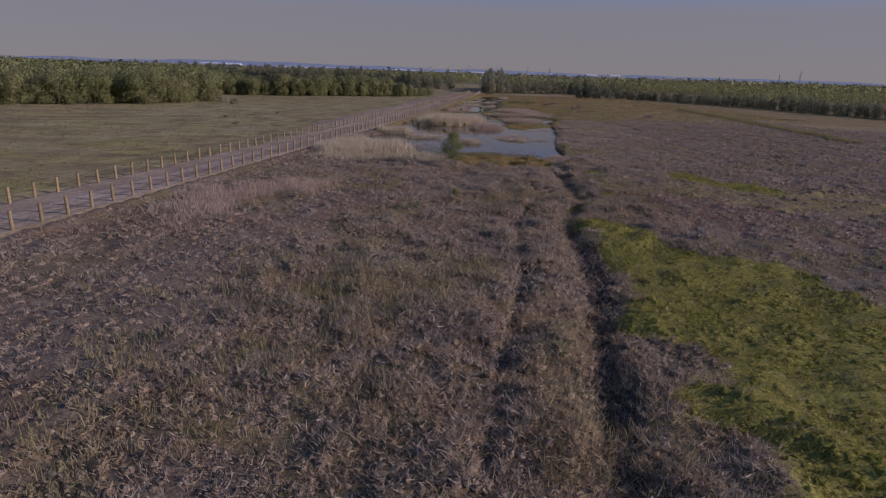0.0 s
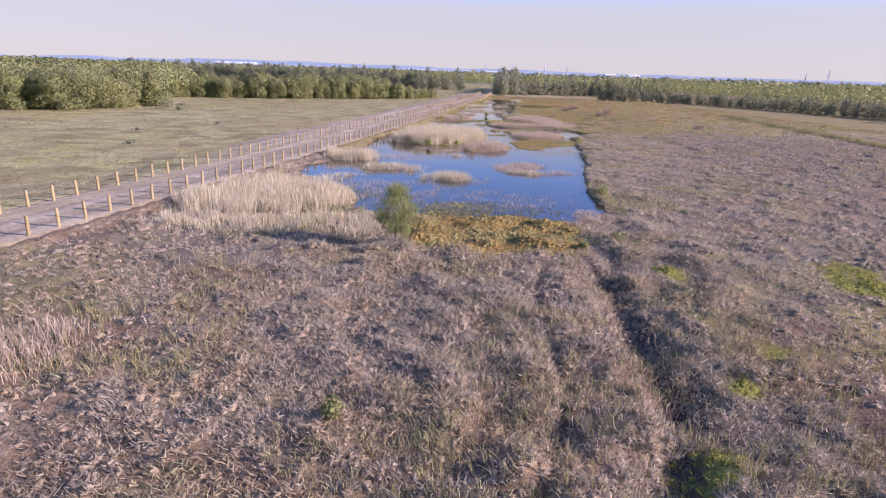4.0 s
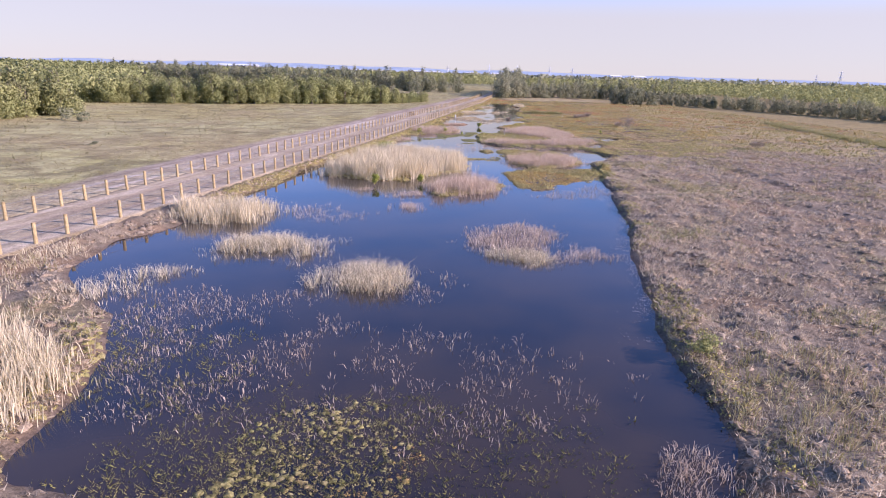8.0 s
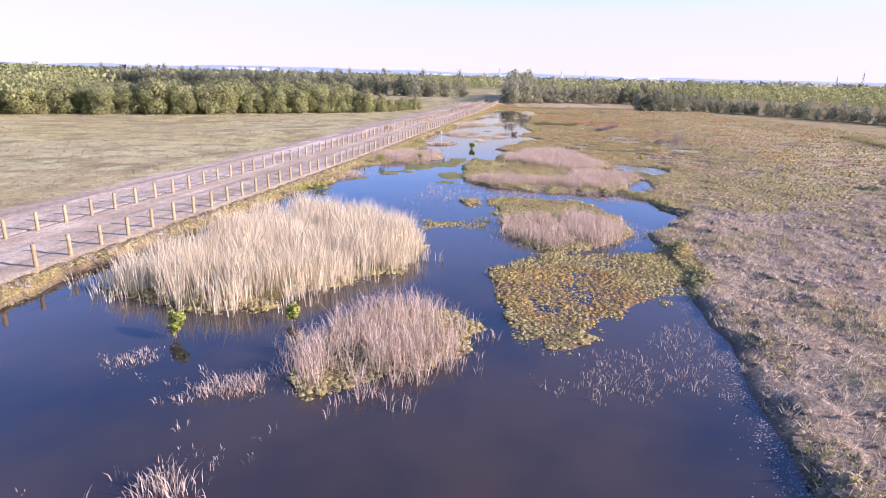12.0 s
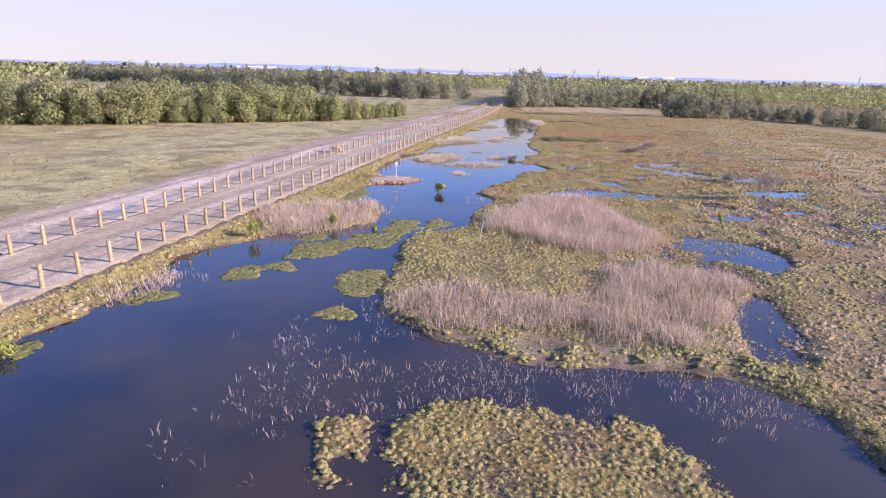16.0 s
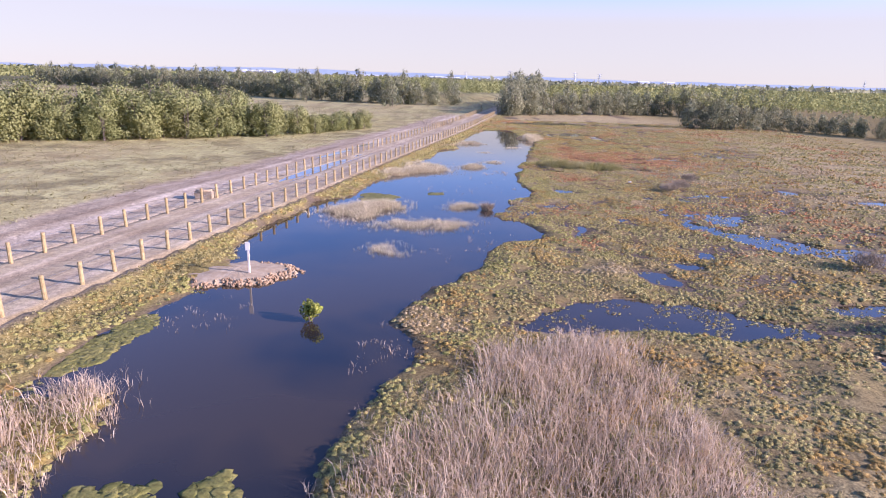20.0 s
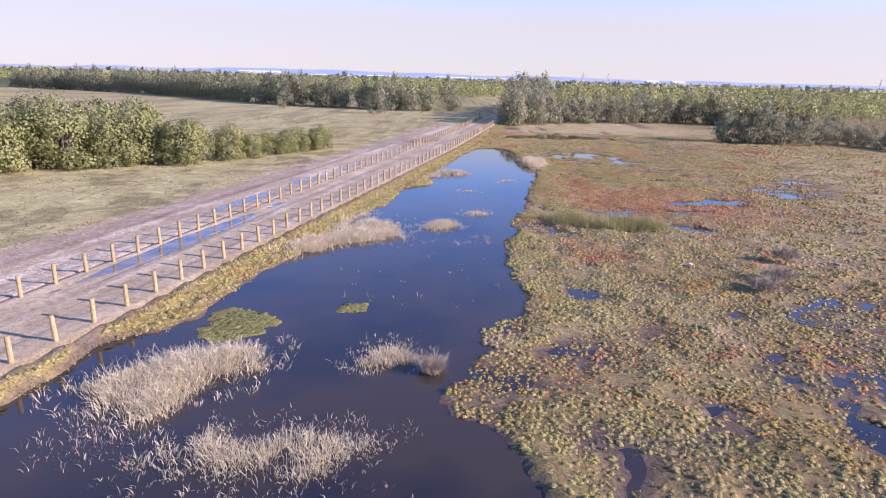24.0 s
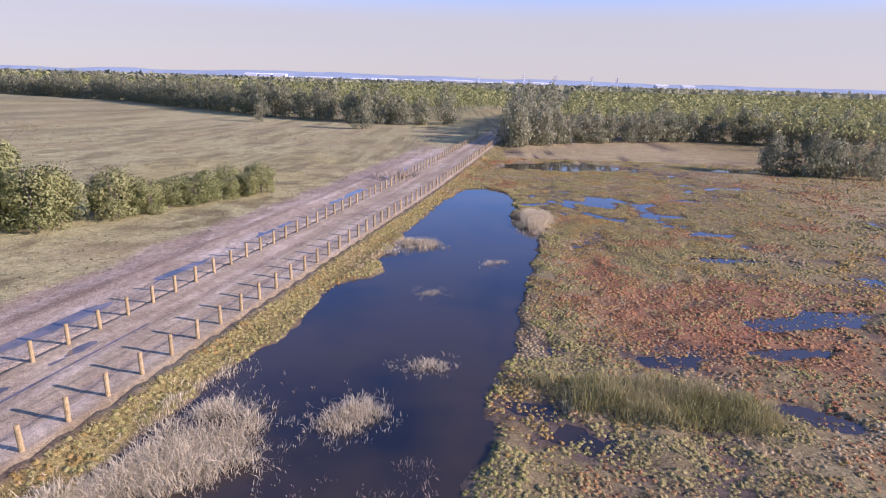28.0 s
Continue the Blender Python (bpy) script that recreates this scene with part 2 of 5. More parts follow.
M_SIGNPOST = solid("weathered_white_post", ((0.3, (0.55, 0.5, 0.42)), (0.7, (0.72, 0.68, 0.6))), 6.0, 0.8)
M_ROCK = solid("sandstone", ((0.25, (0.26, 0.155, 0.08)), (0.5, (0.42, 0.29, 0.17)), (0.75, (0.56, 0.43, 0.29))), 4.0, 0.9, 0.6, 18, 0.2, 0.0, 0.35)
M_SAND = solid("pale_sand", ((0.3, (0.32, 0.24, 0.14)), (0.7, (0.46, 0.37, 0.25))), 3.0, 0.95, 0.5, 14)
M_CONCRETE = solid("concrete", ((0.3, (0.26, 0.2, 0.13)), (0.7, (0.4, 0.33, 0.24))), 4.0, 0.9, 0.3, 30)
M_WALL = solid("far_wall", ((0.3, (0.66, 0.68, 0.72)), (0.7, (0.8, 0.82, 0.86))), 0.05, 0.7)
M_ROOF = solid("far_roof", ((0.3, (0.75, 0.78, 0.83)), (0.7, (0.85, 0.87, 0.9))), 0.05, 0.5)
# the hills' pale blue is air haze put into the base colour
M_HILL = solid("haze_painted_hill", ((0.3, (0.3, 0.37, 0.41)), (0.7, (0.38, 0.45, 0.49))), 0.01, 1.0, spec=0.0)
M_STEEL = solid("pylon_steel", ((0.3, (0.45, 0.48, 0.52)), (0.7, (0.55, 0.58, 0.62))), 1.0, 0.6, metal=0.4)

M_WATER, nt, bsdf = blank("pond_water")
n1 = noise_node(nt, 0.12, 3.0)
r1 = ramp_node(nt, ((0.33, (0.013, 0.015, 0.019)), (0.57, (0.046, 0.034, 0.022))))
nt.links.new(n1.outputs["Fac"], r1.inputs[0])
nt.links.new(r1.outputs[0], bsdf.inputs["Base Color"])
bsdf.inputs["Roughness"].default_value, bsdf.inputs["IOR"].default_value = 0.02, 1.5
n2 = noise_node(nt, 2.5, 3.0)
bp = nt.nodes.new("ShaderNodeBump")
bp.inputs["Strength"].default_value, bp.inputs["Distance"].default_value = 0.04, 0.03
nt.links.new(n2.outputs["Fac"], bp.inputs["Height"])
nt.links.new(bp.outputs[0], bsdf.inputs["Normal"])


M_PUDDLE, nt, bsdf = blank("muddy_puddle")
n1 = noise_node(nt, 0.8, 3.0)
r1 = ramp_node(nt, ((0.35, (0.1, 0.09, 0.075)), (0.65, (0.24, 0.19, 0.14))))
nt.links.new(n1.outputs["Fac"], r1.inputs[0])
nt.links.new(r1.outputs[0], bsdf.inputs["Base Color"])
bsdf.inputs["Roughness"].default_value, bsdf.inputs["IOR"].default_value = 0.04, 1.5


# ---- the plan ----
rng = np.random.default_rng(7)


def lattice(ix, iy, seed):
    h = np.sin(ix * 127.1 + iy * 311.7 + seed * 74.7) * 43758.5453
    return h - np.floor(h)


def vnoise(x, y, size, seed=0):
    """Smooth noise from 0 to 1 with features of that size in metres."""
    x, y = np.asarray(x, float) / size, np.asarray(y, float) / size
    ix, iy = np.floor(x), np.floor(y)
    fx, fy = x - ix, y - iy
    fx, fy = fx * fx * (3 - 2 * fx), fy * fy * (3 - 2 * fy)
    a, b = lattice(ix, iy, seed), lattice(ix + 1, iy, seed)
    c, d = lattice(ix, iy + 1, seed), lattice(ix + 1, iy + 1, seed)
    return (a * (1 - fx) + b * fx) * (1 - fy) + (c * (1 - fx) + d * fx) * fy


def fnoise(x, y, size, seed=0):
    return 0.55 * vnoise(x, y, size, seed) + 0.3 * vnoise(x, y, size / 2.3, seed + 1) + 0.15 * vnoise(x, y, size / 5.1, seed + 2)


def step(a, b, v):
    t = np.clip((v - a) / (b - a), 0, 1)
    return t * t * (3 - 2 * t)


# the fence on the water side of the road, as x over y
FY = np.array((-60, 10, 52, 96, 148, 213, 263, 315, 380, 500, 900), float)
FX = np.array((-46, -24.5, -14.1, -2.8, 10.0, 24.2, 35.6, 45.5, 58, 82, 165), float)
WIDTH = 5.35
_yy = np.arange(-60, 900, 2.0)
_xx = np.interp(_yy, FY, FX)
for _ in range(3):
    _xx[4:-4] = np.convolve(_xx, np.ones(9) / 9, "valid")


def fence_x(y):
    return np.interp(y, _yy, _xx)


def across(x, y):
    """Metres to the right of the water-side fence; the road lies from -WIDTH to 0."""
    return (x - fence_x(y)) * 0.973


# the lake's shores from south to north on the marsh side, and back along the road
EAST_NEAR = ((20.7, 67.7), (22.8, 75.9), (24.5, 83), (25.3, 86.2), (26.3, 90.5), (28, 95.4), (29.2, 102), (30.6, 106.5), (31.2, 111),
             (32.4, 116), (33.1, 121.2), (34.5, 123.7), (37.4, 127.2), (37.1, 130), (37.1, 132.9), (35.2, 135.6), (31.8, 136.5), (28.5, 136.5),
             (26.6, 138), (24.3, 139.2), (22.9, 141.4), (23.2, 145.1), (23, 149.9), (24.1, 153.6), (26.8, 155.2), (27.8, 158.8), (28.4, 161.6))
EAST_FAR = ((29.6, 163.9), (29.8, 165.8), (28.6, 167.1), (29, 168.3), (31, 172), (33.2, 175.4), (34.3, 179.6), (36.8, 181), (37.3, 183), (36.2, 185.5),
            (34.8, 187.1), (35.7, 189.9), (36.7, 191.4), (36.3, 192.6), (37, 194.4), (38.3, 195.2), (38.8, 197.6), (38.7, 203), (38.6, 207.5), (39.9, 211.5),
            (39.8, 214.2), (41.5, 219.7), (43.2, 228), (44, 231.5), (46, 243.5), (44.3, 247), (45.2, 263))
WEST = ((41, 267), (37.5, 261.5), (34.2, 246.3), (32.5, 235.4), (32.6, 231), (29.8, 227.6), (29.6, 224), (28.1, 217.7), (26.9, 214), (25, 204.5),
        (23.1, 198), (22.3, 193.2), (20.5, 191), (20, 188), (18.8, 184), (18.1, 178.5), (19, 174.5), (18.8, 170.7), (18, 167.3), (17.2, 163.3),
        (16.6, 158), (14.4, 151.8), (11.9, 149.9), (11, 146), (10.9, 141.2), (8.5, 135), (7.4, 130), (4.6, 121), (2.8, 114), (2.1, 110),
        (1.8, 106.5), (0.6, 102.2), (-0.6, 94.5), (-1.2, 91.5), (-2.8, 88.3), (-2.2, 83.5), (0, 80.6), (1.9, 78.9), (3.6, 74.1), (3.8, 69.8), (6.8, 68.8), (11, 67.6))


def curve_in(points, n=4):
    """A closed smooth outline through the points."""
    p = np.array(points, float)
    t = np.linspace(0, 1, n, endpoint=False)[:, None, None]
    a, b, c, d = np.roll(p, 1, 0), p, np.roll(p, -1, 0), np.roll(p, -2, 0)
    q = 0.5 * (2 * b + (c - a) * t + (2 * a - 5 * b + 4 * c - d) * t ** 2 + (3 * b - 3 * c + d - a) * t ** 3)
    return q.transpose(1, 0, 2).reshape(-1, 2)


def inside(outline, x, y):
    """Metres inside a closed outline; negative outside."""
    x, y = np.asarray(x, float).ravel(), np.asarray(y, float).ravel()
    best, odd = np.full(x.shape, 1e9), np.zeros(x.shape, bool)
    for (ax, ay), (bx, by) in zip(outline, np.roll(outline, -1, 0)):
        ex, ey = bx - ax, by - ay
        t = np.clip(((x - ax) * ex + (y - ay) * ey) / (ex * ex + ey * ey + 1e-9), 0, 1)
        best = np.minimum(best, (x - ax - t * ex) ** 2 + (y - ay - t * ey) ** 2)
        odd ^= ((ay > y) != (by > y)) & (x < (bx - ax) * (y - ay) / (by - ay + 1e-12) + ax)
    return np.where(odd, 1, -1) * np.sqrt(best)


def oval(x, y, cx, cy, rx, ry, turn=0.0):
    """1 at the middle of an oval, 0 at its rim, negative outside."""
    c, s = math.cos(radians(turn)), math.sin(radians(turn))
    u, v = ((x - cx) * c + (y - cy) * s) / rx, (-(x - cx) * s + (y - cy) * c) / ry
    return 1 - np.sqrt(u * u + v * v)


class Zone:
    """A patch of the plan with a smooth outline; within() is 1 about its middle, 0 at its rim and negative outside."""

    def __init__(self, *points):
        self.line = curve_in(points, 3)
        x, y = self.line.T
        self.lo, self.hi = self.line.min(0), self.line.max(0)
        self.size = max(0.5, 0.42 * math.sqrt(abs(np.sum(x * np.roll(y, -1) - y * np.roll(x, -1))) / 2))

    def metres(self, x, y, reach=3.0):
        x, y = np.asarray(x, float), np.asarray(y, float)
        d = np.full(x.shape, -9.0)
        k = (x > self.lo[0] - reach) & (x < self.hi[0] + reach) & (y > self.lo[1] - reach) & (y < self.hi[1] + reach)
        if k.any():
            d[k] = inside(self.line, x[k], y[k])
        return d

    def within(self, x, y):
        return self.metres(x, y) / self.size


LAKE = curve_in(EAST_NEAR + EAST_FAR + WEST)
# shallow pools on the flat: centre, radii, turn
POOLS = ((56, 291, 14, 5.5, 8), (86, 291, 8, 2.6, 5), (66, 262.6, 2.4, 1.0, 10), (75, 273, 3.2, 1.1, 0), (61.5, 253.2, 1.4, 0.8, 0), (61.8, 245.3, 2.4, 1.2, 10),
         (59.5, 224.6, 4.4, 1.3, 14), (60, 237, 3.6, 0.9, 0), (46.8, 160, 1.7, 0.8, 0), (47.4, 164, 1.7, 0.8, -30),
         (56, 220, 2.6, 0.8, 10), (53.2, 214, 2.2, 0.8, -30), (47.4, 117.2, 1.2, 2.4, 0), (50, 170, 2.0, 0.8, 10), (57, 171, 2.5, 0.8, 30), (71, 196, 5, 1.4, -8))
SHALLOWS = (Zone((33.2, 167.4), (35.4, 166.8), (40.2, 167.2), (42.3, 166.3), (45.8, 167), (43.3, 168.9), (41, 169.9), (38.8, 170.7), (35.9, 169.2)),
            Zone((48.4, 186.8), (49.6, 182), (51.2, 179.6), (56.6, 177.6), (59.5, 179), (55, 181.2), (51.6, 183.2)),
            Zone((39.4, 152.8), (40.7, 150.4), (42.7, 147), (44.8, 149.4), (44.4, 152.8), (42, 153.2)),
            Zone((36.4, 137.2), (38.2, 137), (40, 140), (40.2, 143), (38.6, 142)))
# beds and rafts of samphire that rise out of the lake: outline, height
GOLD = Zone((7.6, 61.6), (10, 60), (12, 59.2), (15.4, 59.2), (17.2, 60.5), (18.2, 65), (16.6, 68.4), (13, 69.6), (10.8, 67.6), (7.7, 66.2))
RAFT_EAST = Zone((22, 114.5), (22.1, 109.2), (22.4, 107), (23.4, 105.6), (25.4, 106.2), (26, 108.6), (28.8, 110.2), (30.8, 111.8), (33, 115), (33.4, 119.6), (29.6, 118.8), (25.4, 118.4), (23, 116.6))
RAFT_REED = Zone((23.7, 126.5), (23.4, 121.8), (24.4, 120), (25.8, 118.6), (29.2, 118.8), (31.4, 120.8), (32.8, 124), (32.6, 128), (31.8, 132.2), (29.3, 133.3), (26.7, 134.4), (24, 133.3), (23.8, 130))
RAFTS = ((GOLD, 0.14), (RAFT_EAST, 0.04), (RAFT_REED, 0.07),
         (Zone((4.6, 112.6), (7, 110), (10.2, 109.2), (12.6, 109.8), (15.4, 112.2), (19.2, 116.2), (18.6, 121), (16.4, 124.4), (11.6, 127.4), (7.6, 125)), 0.1),
         (Zone((15, 103.8), (16.6, 103), (19, 103.8), (20.6, 106.2), (21, 108.8), (18.4, 110.6), (15.4, 108.6)), 0.03),
         (Zone((17.8, 124.6), (18.8, 126.4), (20.6, 126), (23.4, 127), (23.6, 123.3), (21.8, 122.8), (20.2, 123.2), (18.6, 122)), 0.01),
         (Zone((21, 132.4), (21.4, 130), (22.9, 129.7), (23.4, 132.6), (22.3, 133.4)), 0.07),
         (Zone((13.2, 154.4), (16, 152.5), (19.2, 154.4), (21, 157), (21.2, 160.6), (19.4, 162), (16.6, 160.8), (13.4, 158)), 0.1),
         (Zone((17.2, 171), (19.5, 170.6), (20.5, 172.5), (19.4, 175), (17.2, 175.4)), 0.2),
         (Zone((7.6, 66.4), (8.2, 70.4), (10.8, 73.4), (13.6, 72.6), (14, 68.6)), -0.02))
# floating sheets of algae
MATS = (Zone((20.2, 140.9), (21, 139.7), (22, 140.1), (21.4, 141)), Zone((20.2, 143.2), (21.8, 142.4), (22.9, 144.6), (22, 146.1), (20.6, 145.5)),
        Zone((17.1, 148.1), (19.2, 148.9), (19.7, 151.2), (17.6, 151)), Zone((14.9, 144.2), (16.4, 144.8), (16, 146.3), (14.9, 146.2)),
        Zone((16.2, 146.3), (17.9, 145.9), (16.9, 147.2)), Zone((19.9, 151.2), (21.3, 150.4), (22.4, 151.5), (22.2, 152.6), (21.2, 153.2), (20, 153)),
        Zone((21.9, 153), (23.2, 153.8), (23.8, 157), (22.5, 157.4), (21.9, 155.5)), Zone((23.9, 154.9), (25.2, 155.3), (26.1, 156.5), (25, 157.5), (24.3, 156.7)),
        Zone((18.2, 151.4), (19.2, 150.2), (20.1, 150.5), (19.5, 151.4)), Zone((8.6, 134.9), (11.1, 136.6), (10.8, 137.6), (9, 136.4)),
        Zone((11.6, 141.2), (13.4, 141.7), (13.5, 142.6), (11.8, 142)), Zone((24.1, 192.3), (25.8, 192.1), (26.9, 194.4), (24.1, 194.9)),
        Zone((29.4, 195), (30.7, 195.3), (30.6, 196), (29.5, 195.8)), Zone((17.2, 151.4), (18.4, 151.8), (18, 152.8), (17, 152.2)),
        Zone((17.3, 162.6), (18.6, 163.2), (19, 166.6), (18, 167)))
MOSS = Zone((14.9, 40.5), (16.3, 37.5), (18.4, 37), (17.6, 33.8), (17.6, 31.6), (19.6, 29.6), (22, 22), (20, 6), (13, 2), (9.6, 9), (10.4, 17), (11.4, 24), (12.8, 33))
MOSS_FAR = (Zone((19.4, 55.3), (16, 42.5), (18.4, 43), (20.6, 52)), Zone((28, 54.4), (32.6, 46.6), (36, 50), (30.2, 57.6)))
FRINGE = Zone((1.3, 66.7), (4.6, 68.2), (4.4, 73.5), (2.8, 77.5), (1.4, 77), (2.4, 72), (0.5, 68))
HEATHER = Zone((19.1, 49.3), (26.2, 51), (29.5, 42.2), (24, 34.9), (19.9, 37.1), (19, 43.7))


def in_any(zones, x, y):
    """Metres inside the nearest of some zones."""
    best = np.full(np.shape(x), -9.0)
    for zone in zones:
        best = np.maximum(best, zone.metres(x, y))
    return best


def land(x, y):
    """Height of the ground and the depth of lake over it."""
    x, y = np.asarray(x, float), np.asarray(y, float)
    shape = x.shape
    x, y = x.ravel(), y.ravel()
    a = across(x, y)
    wob = 1.0 * (fnoise(x, y, 3.0, 11) - 0.5) + 0.8 * (fnoise(x, y, 0.9, 10) - 0.5) * step(118, 132, y)
    near = (x > -8) & (x < 55) & (y > 60) & (y < 275)
    d = np.full(x.shape, -20.0)
    d[near] = inside(LAKE, x[near], y[near])
    d = d + wob
    rough = fnoise(x, y, 2.2, 3)
    z = 0.1 + 0.22 * (rough - 0.3) + 0.1 * (vnoise(x, y, 14, 5) - 0.4)
    marsh = step(0, 6, a) * step(128, 160, y + 0.2 * (x - 30))
    z = z - marsh * (0.055 + 0.15 * (fnoise(x, y, 7, 21) - 0.35))
    z = np.maximum(z, np.where(marsh < 0.5, 0.04, -1))
    for p in POOLS:
        w = step(-0.2, 0.4, oval(x, y, *p) + 0.9 * (fnoise(x, y, 2.0, 25) - 0.5))
        z = z * (1 - w) - 0.09 * w
    lake = -0.5 * step(0.0, 2.5, d) + 0.06 * (1 - step(0, 0.6, d))
    z = np.where(d > 0, np.minimum(z, lake), z)
    for shoal in SHALLOWS:
        w = step(-0.5, 0.35, shoal.metres(x, y) + 1.6 * (fnoise(x, y, 2.0, 25) - 0.5))
        z = z * (1 - w) - 0.09 * w
    for raft, up in RAFTS:
        o = raft.metres(x, y) + 1.6 * (fnoise(x, y, 2.6, 13) - 0.5) + 1.2 * (fnoise(x, y, 0.9, 14) - 0.5)
        z = np.where(o > 0, np.maximum(z, -0.16 + (up + 0.16) * step(0, 0.7, o) * (0.45 + 1.1 * rough)), z)
    # wheel ruts and the ditch through the dry sedge
    hump = step(150, 125, y + 0.2 * (x - 30)) * step(0.5, 3, a) * step(0.3, -0.6, d)
    tuft = marsh * step(0.3, -0.4, d) * step(0.0, 0.06, z)
    z = z + tuft * (0.34 * np.maximum(0, fnoise(x, y, 1.1, 27) - 0.44) + 0.2 * np.maximum(0, fnoise(x, y, 3.6, 28) - 0.5))
    z = z + hump * (0.5 + 0.4 * step(16, 8, np.abs(x - 1.4 - 0.196 * y))) * (np.maximum(0, fnoise(x, y, 1.5, 17) - 0.4) + 0.28 * np.maximum(0, fnoise(x, y, 4.5, 18) - 0.5))
    dry = step(62, 56, y)
    ditch = 6.0 + 0.245 * (y - 12) + 1.2 * (vnoise(y, y * 0, 9, 8) - 0.5)
    z = z - dry * 0.5 * np.exp(-((x - ditch - 1.1) / 0.8) ** 2)
    z = z - dry * 0.2 * np.exp(-((x - ditch + 2.2) / 0.25) ** 2)
    # road bank, track and field
    bank = step(2.0, 0.5, a)
    z = np.where((a < 2.0) & (d < 0.15), np.maximum(z, 0.12) * (1 - bank) + 0.5 * bank, z)
    z = np.where((a < 0.4) & (a > -WIDTH - 0.35), z - 0.2, z)
    field = step(-8, -13, a)
    z = z * (1 - field) + field * (0.32 + 0.16 * (rough - 0.5) + 0.2 * (vnoise(x, y, 25, 9) - 0.5))
    track = np.exp(-((a + 8.2) / 1.5) ** 2) * step(105, 150, y) * step(300, 280, y)
    z = z + (0.1 * (fnoise(a * 3, y * 0.6, 3, 19) - 0.5) - 0.12) * track - 0.03 * np.exp(-((a + 9.4) / 0.25) ** 2) - 0.03 * np.exp(-((a + 7.8) / 0.25) ** 2)
    return z.reshape(shape), d.reshape(shape)


# ---- mesh helpers ----
def raw_mesh(name, verts, faces, mat):
    """A mesh from arrays; faces all have the same number of corners."""
    verts, faces = np.asarray(verts, np.float32), np.asarray(faces, np.int32)
    me = bpy.data.meshes.new(name)
    n, k = faces.shape
    me.vertices.add(len(verts))
    me.vertices.foreach_set("co", verts.ravel())
    me.loops.add(n * k)
    me.loops.foreach_set("vertex_index", faces.ravel())
    me.polygons.add(n)
    me.polygons.foreach_set("loop_start", np.arange(0, n * k, k, dtype=np.int32))
    me.polygons.foreach_set("loop_total", np.full(n, k, np.int32))
    me.update(calc_edges=True)
    me.materials.append(mat)
    return me


def part(name, bm, material, parent, label=""):
    me = bpy.data.meshes.new(name)
    bm.to_mesh(me)
    bm.free()
    me.materials.append(material)
    ob = new(name, me)
    ob.parent = parent
    return tagged(ob, label)


def grid_mesh(name, xs, ys, height, mat, colour):
    gx, gy = np.meshgrid(xs, ys)
    gz = height(gx, gy)
    n, m = len(ys), len(xs)
    i = (np.arange(n - 1)[:, None] * m + np.arange(m - 1)).ravel()
    me = raw_mesh(name, np.stack([gx.ravel(), gy.ravel(), gz.ravel()], 1), np.stack([i, i + 1, i + m + 1, i + m], 1), mat)
    col = np.ones((n * m, 4), np.float32)
    col[:, :3] = colour(gx.ravel(), gy.ravel(), gz.ravel())
    me.attributes.new("cover", "FLOAT_COLOR", "POINT").data.foreach_set("color", col.ravel())
    me.polygons.foreach_set("use_smooth", np.ones(len(me.polygons), bool))
    return me


def blend(col, other, w):
    return col * (1 - w[:, None]) + np.array(other) * w[:, None]


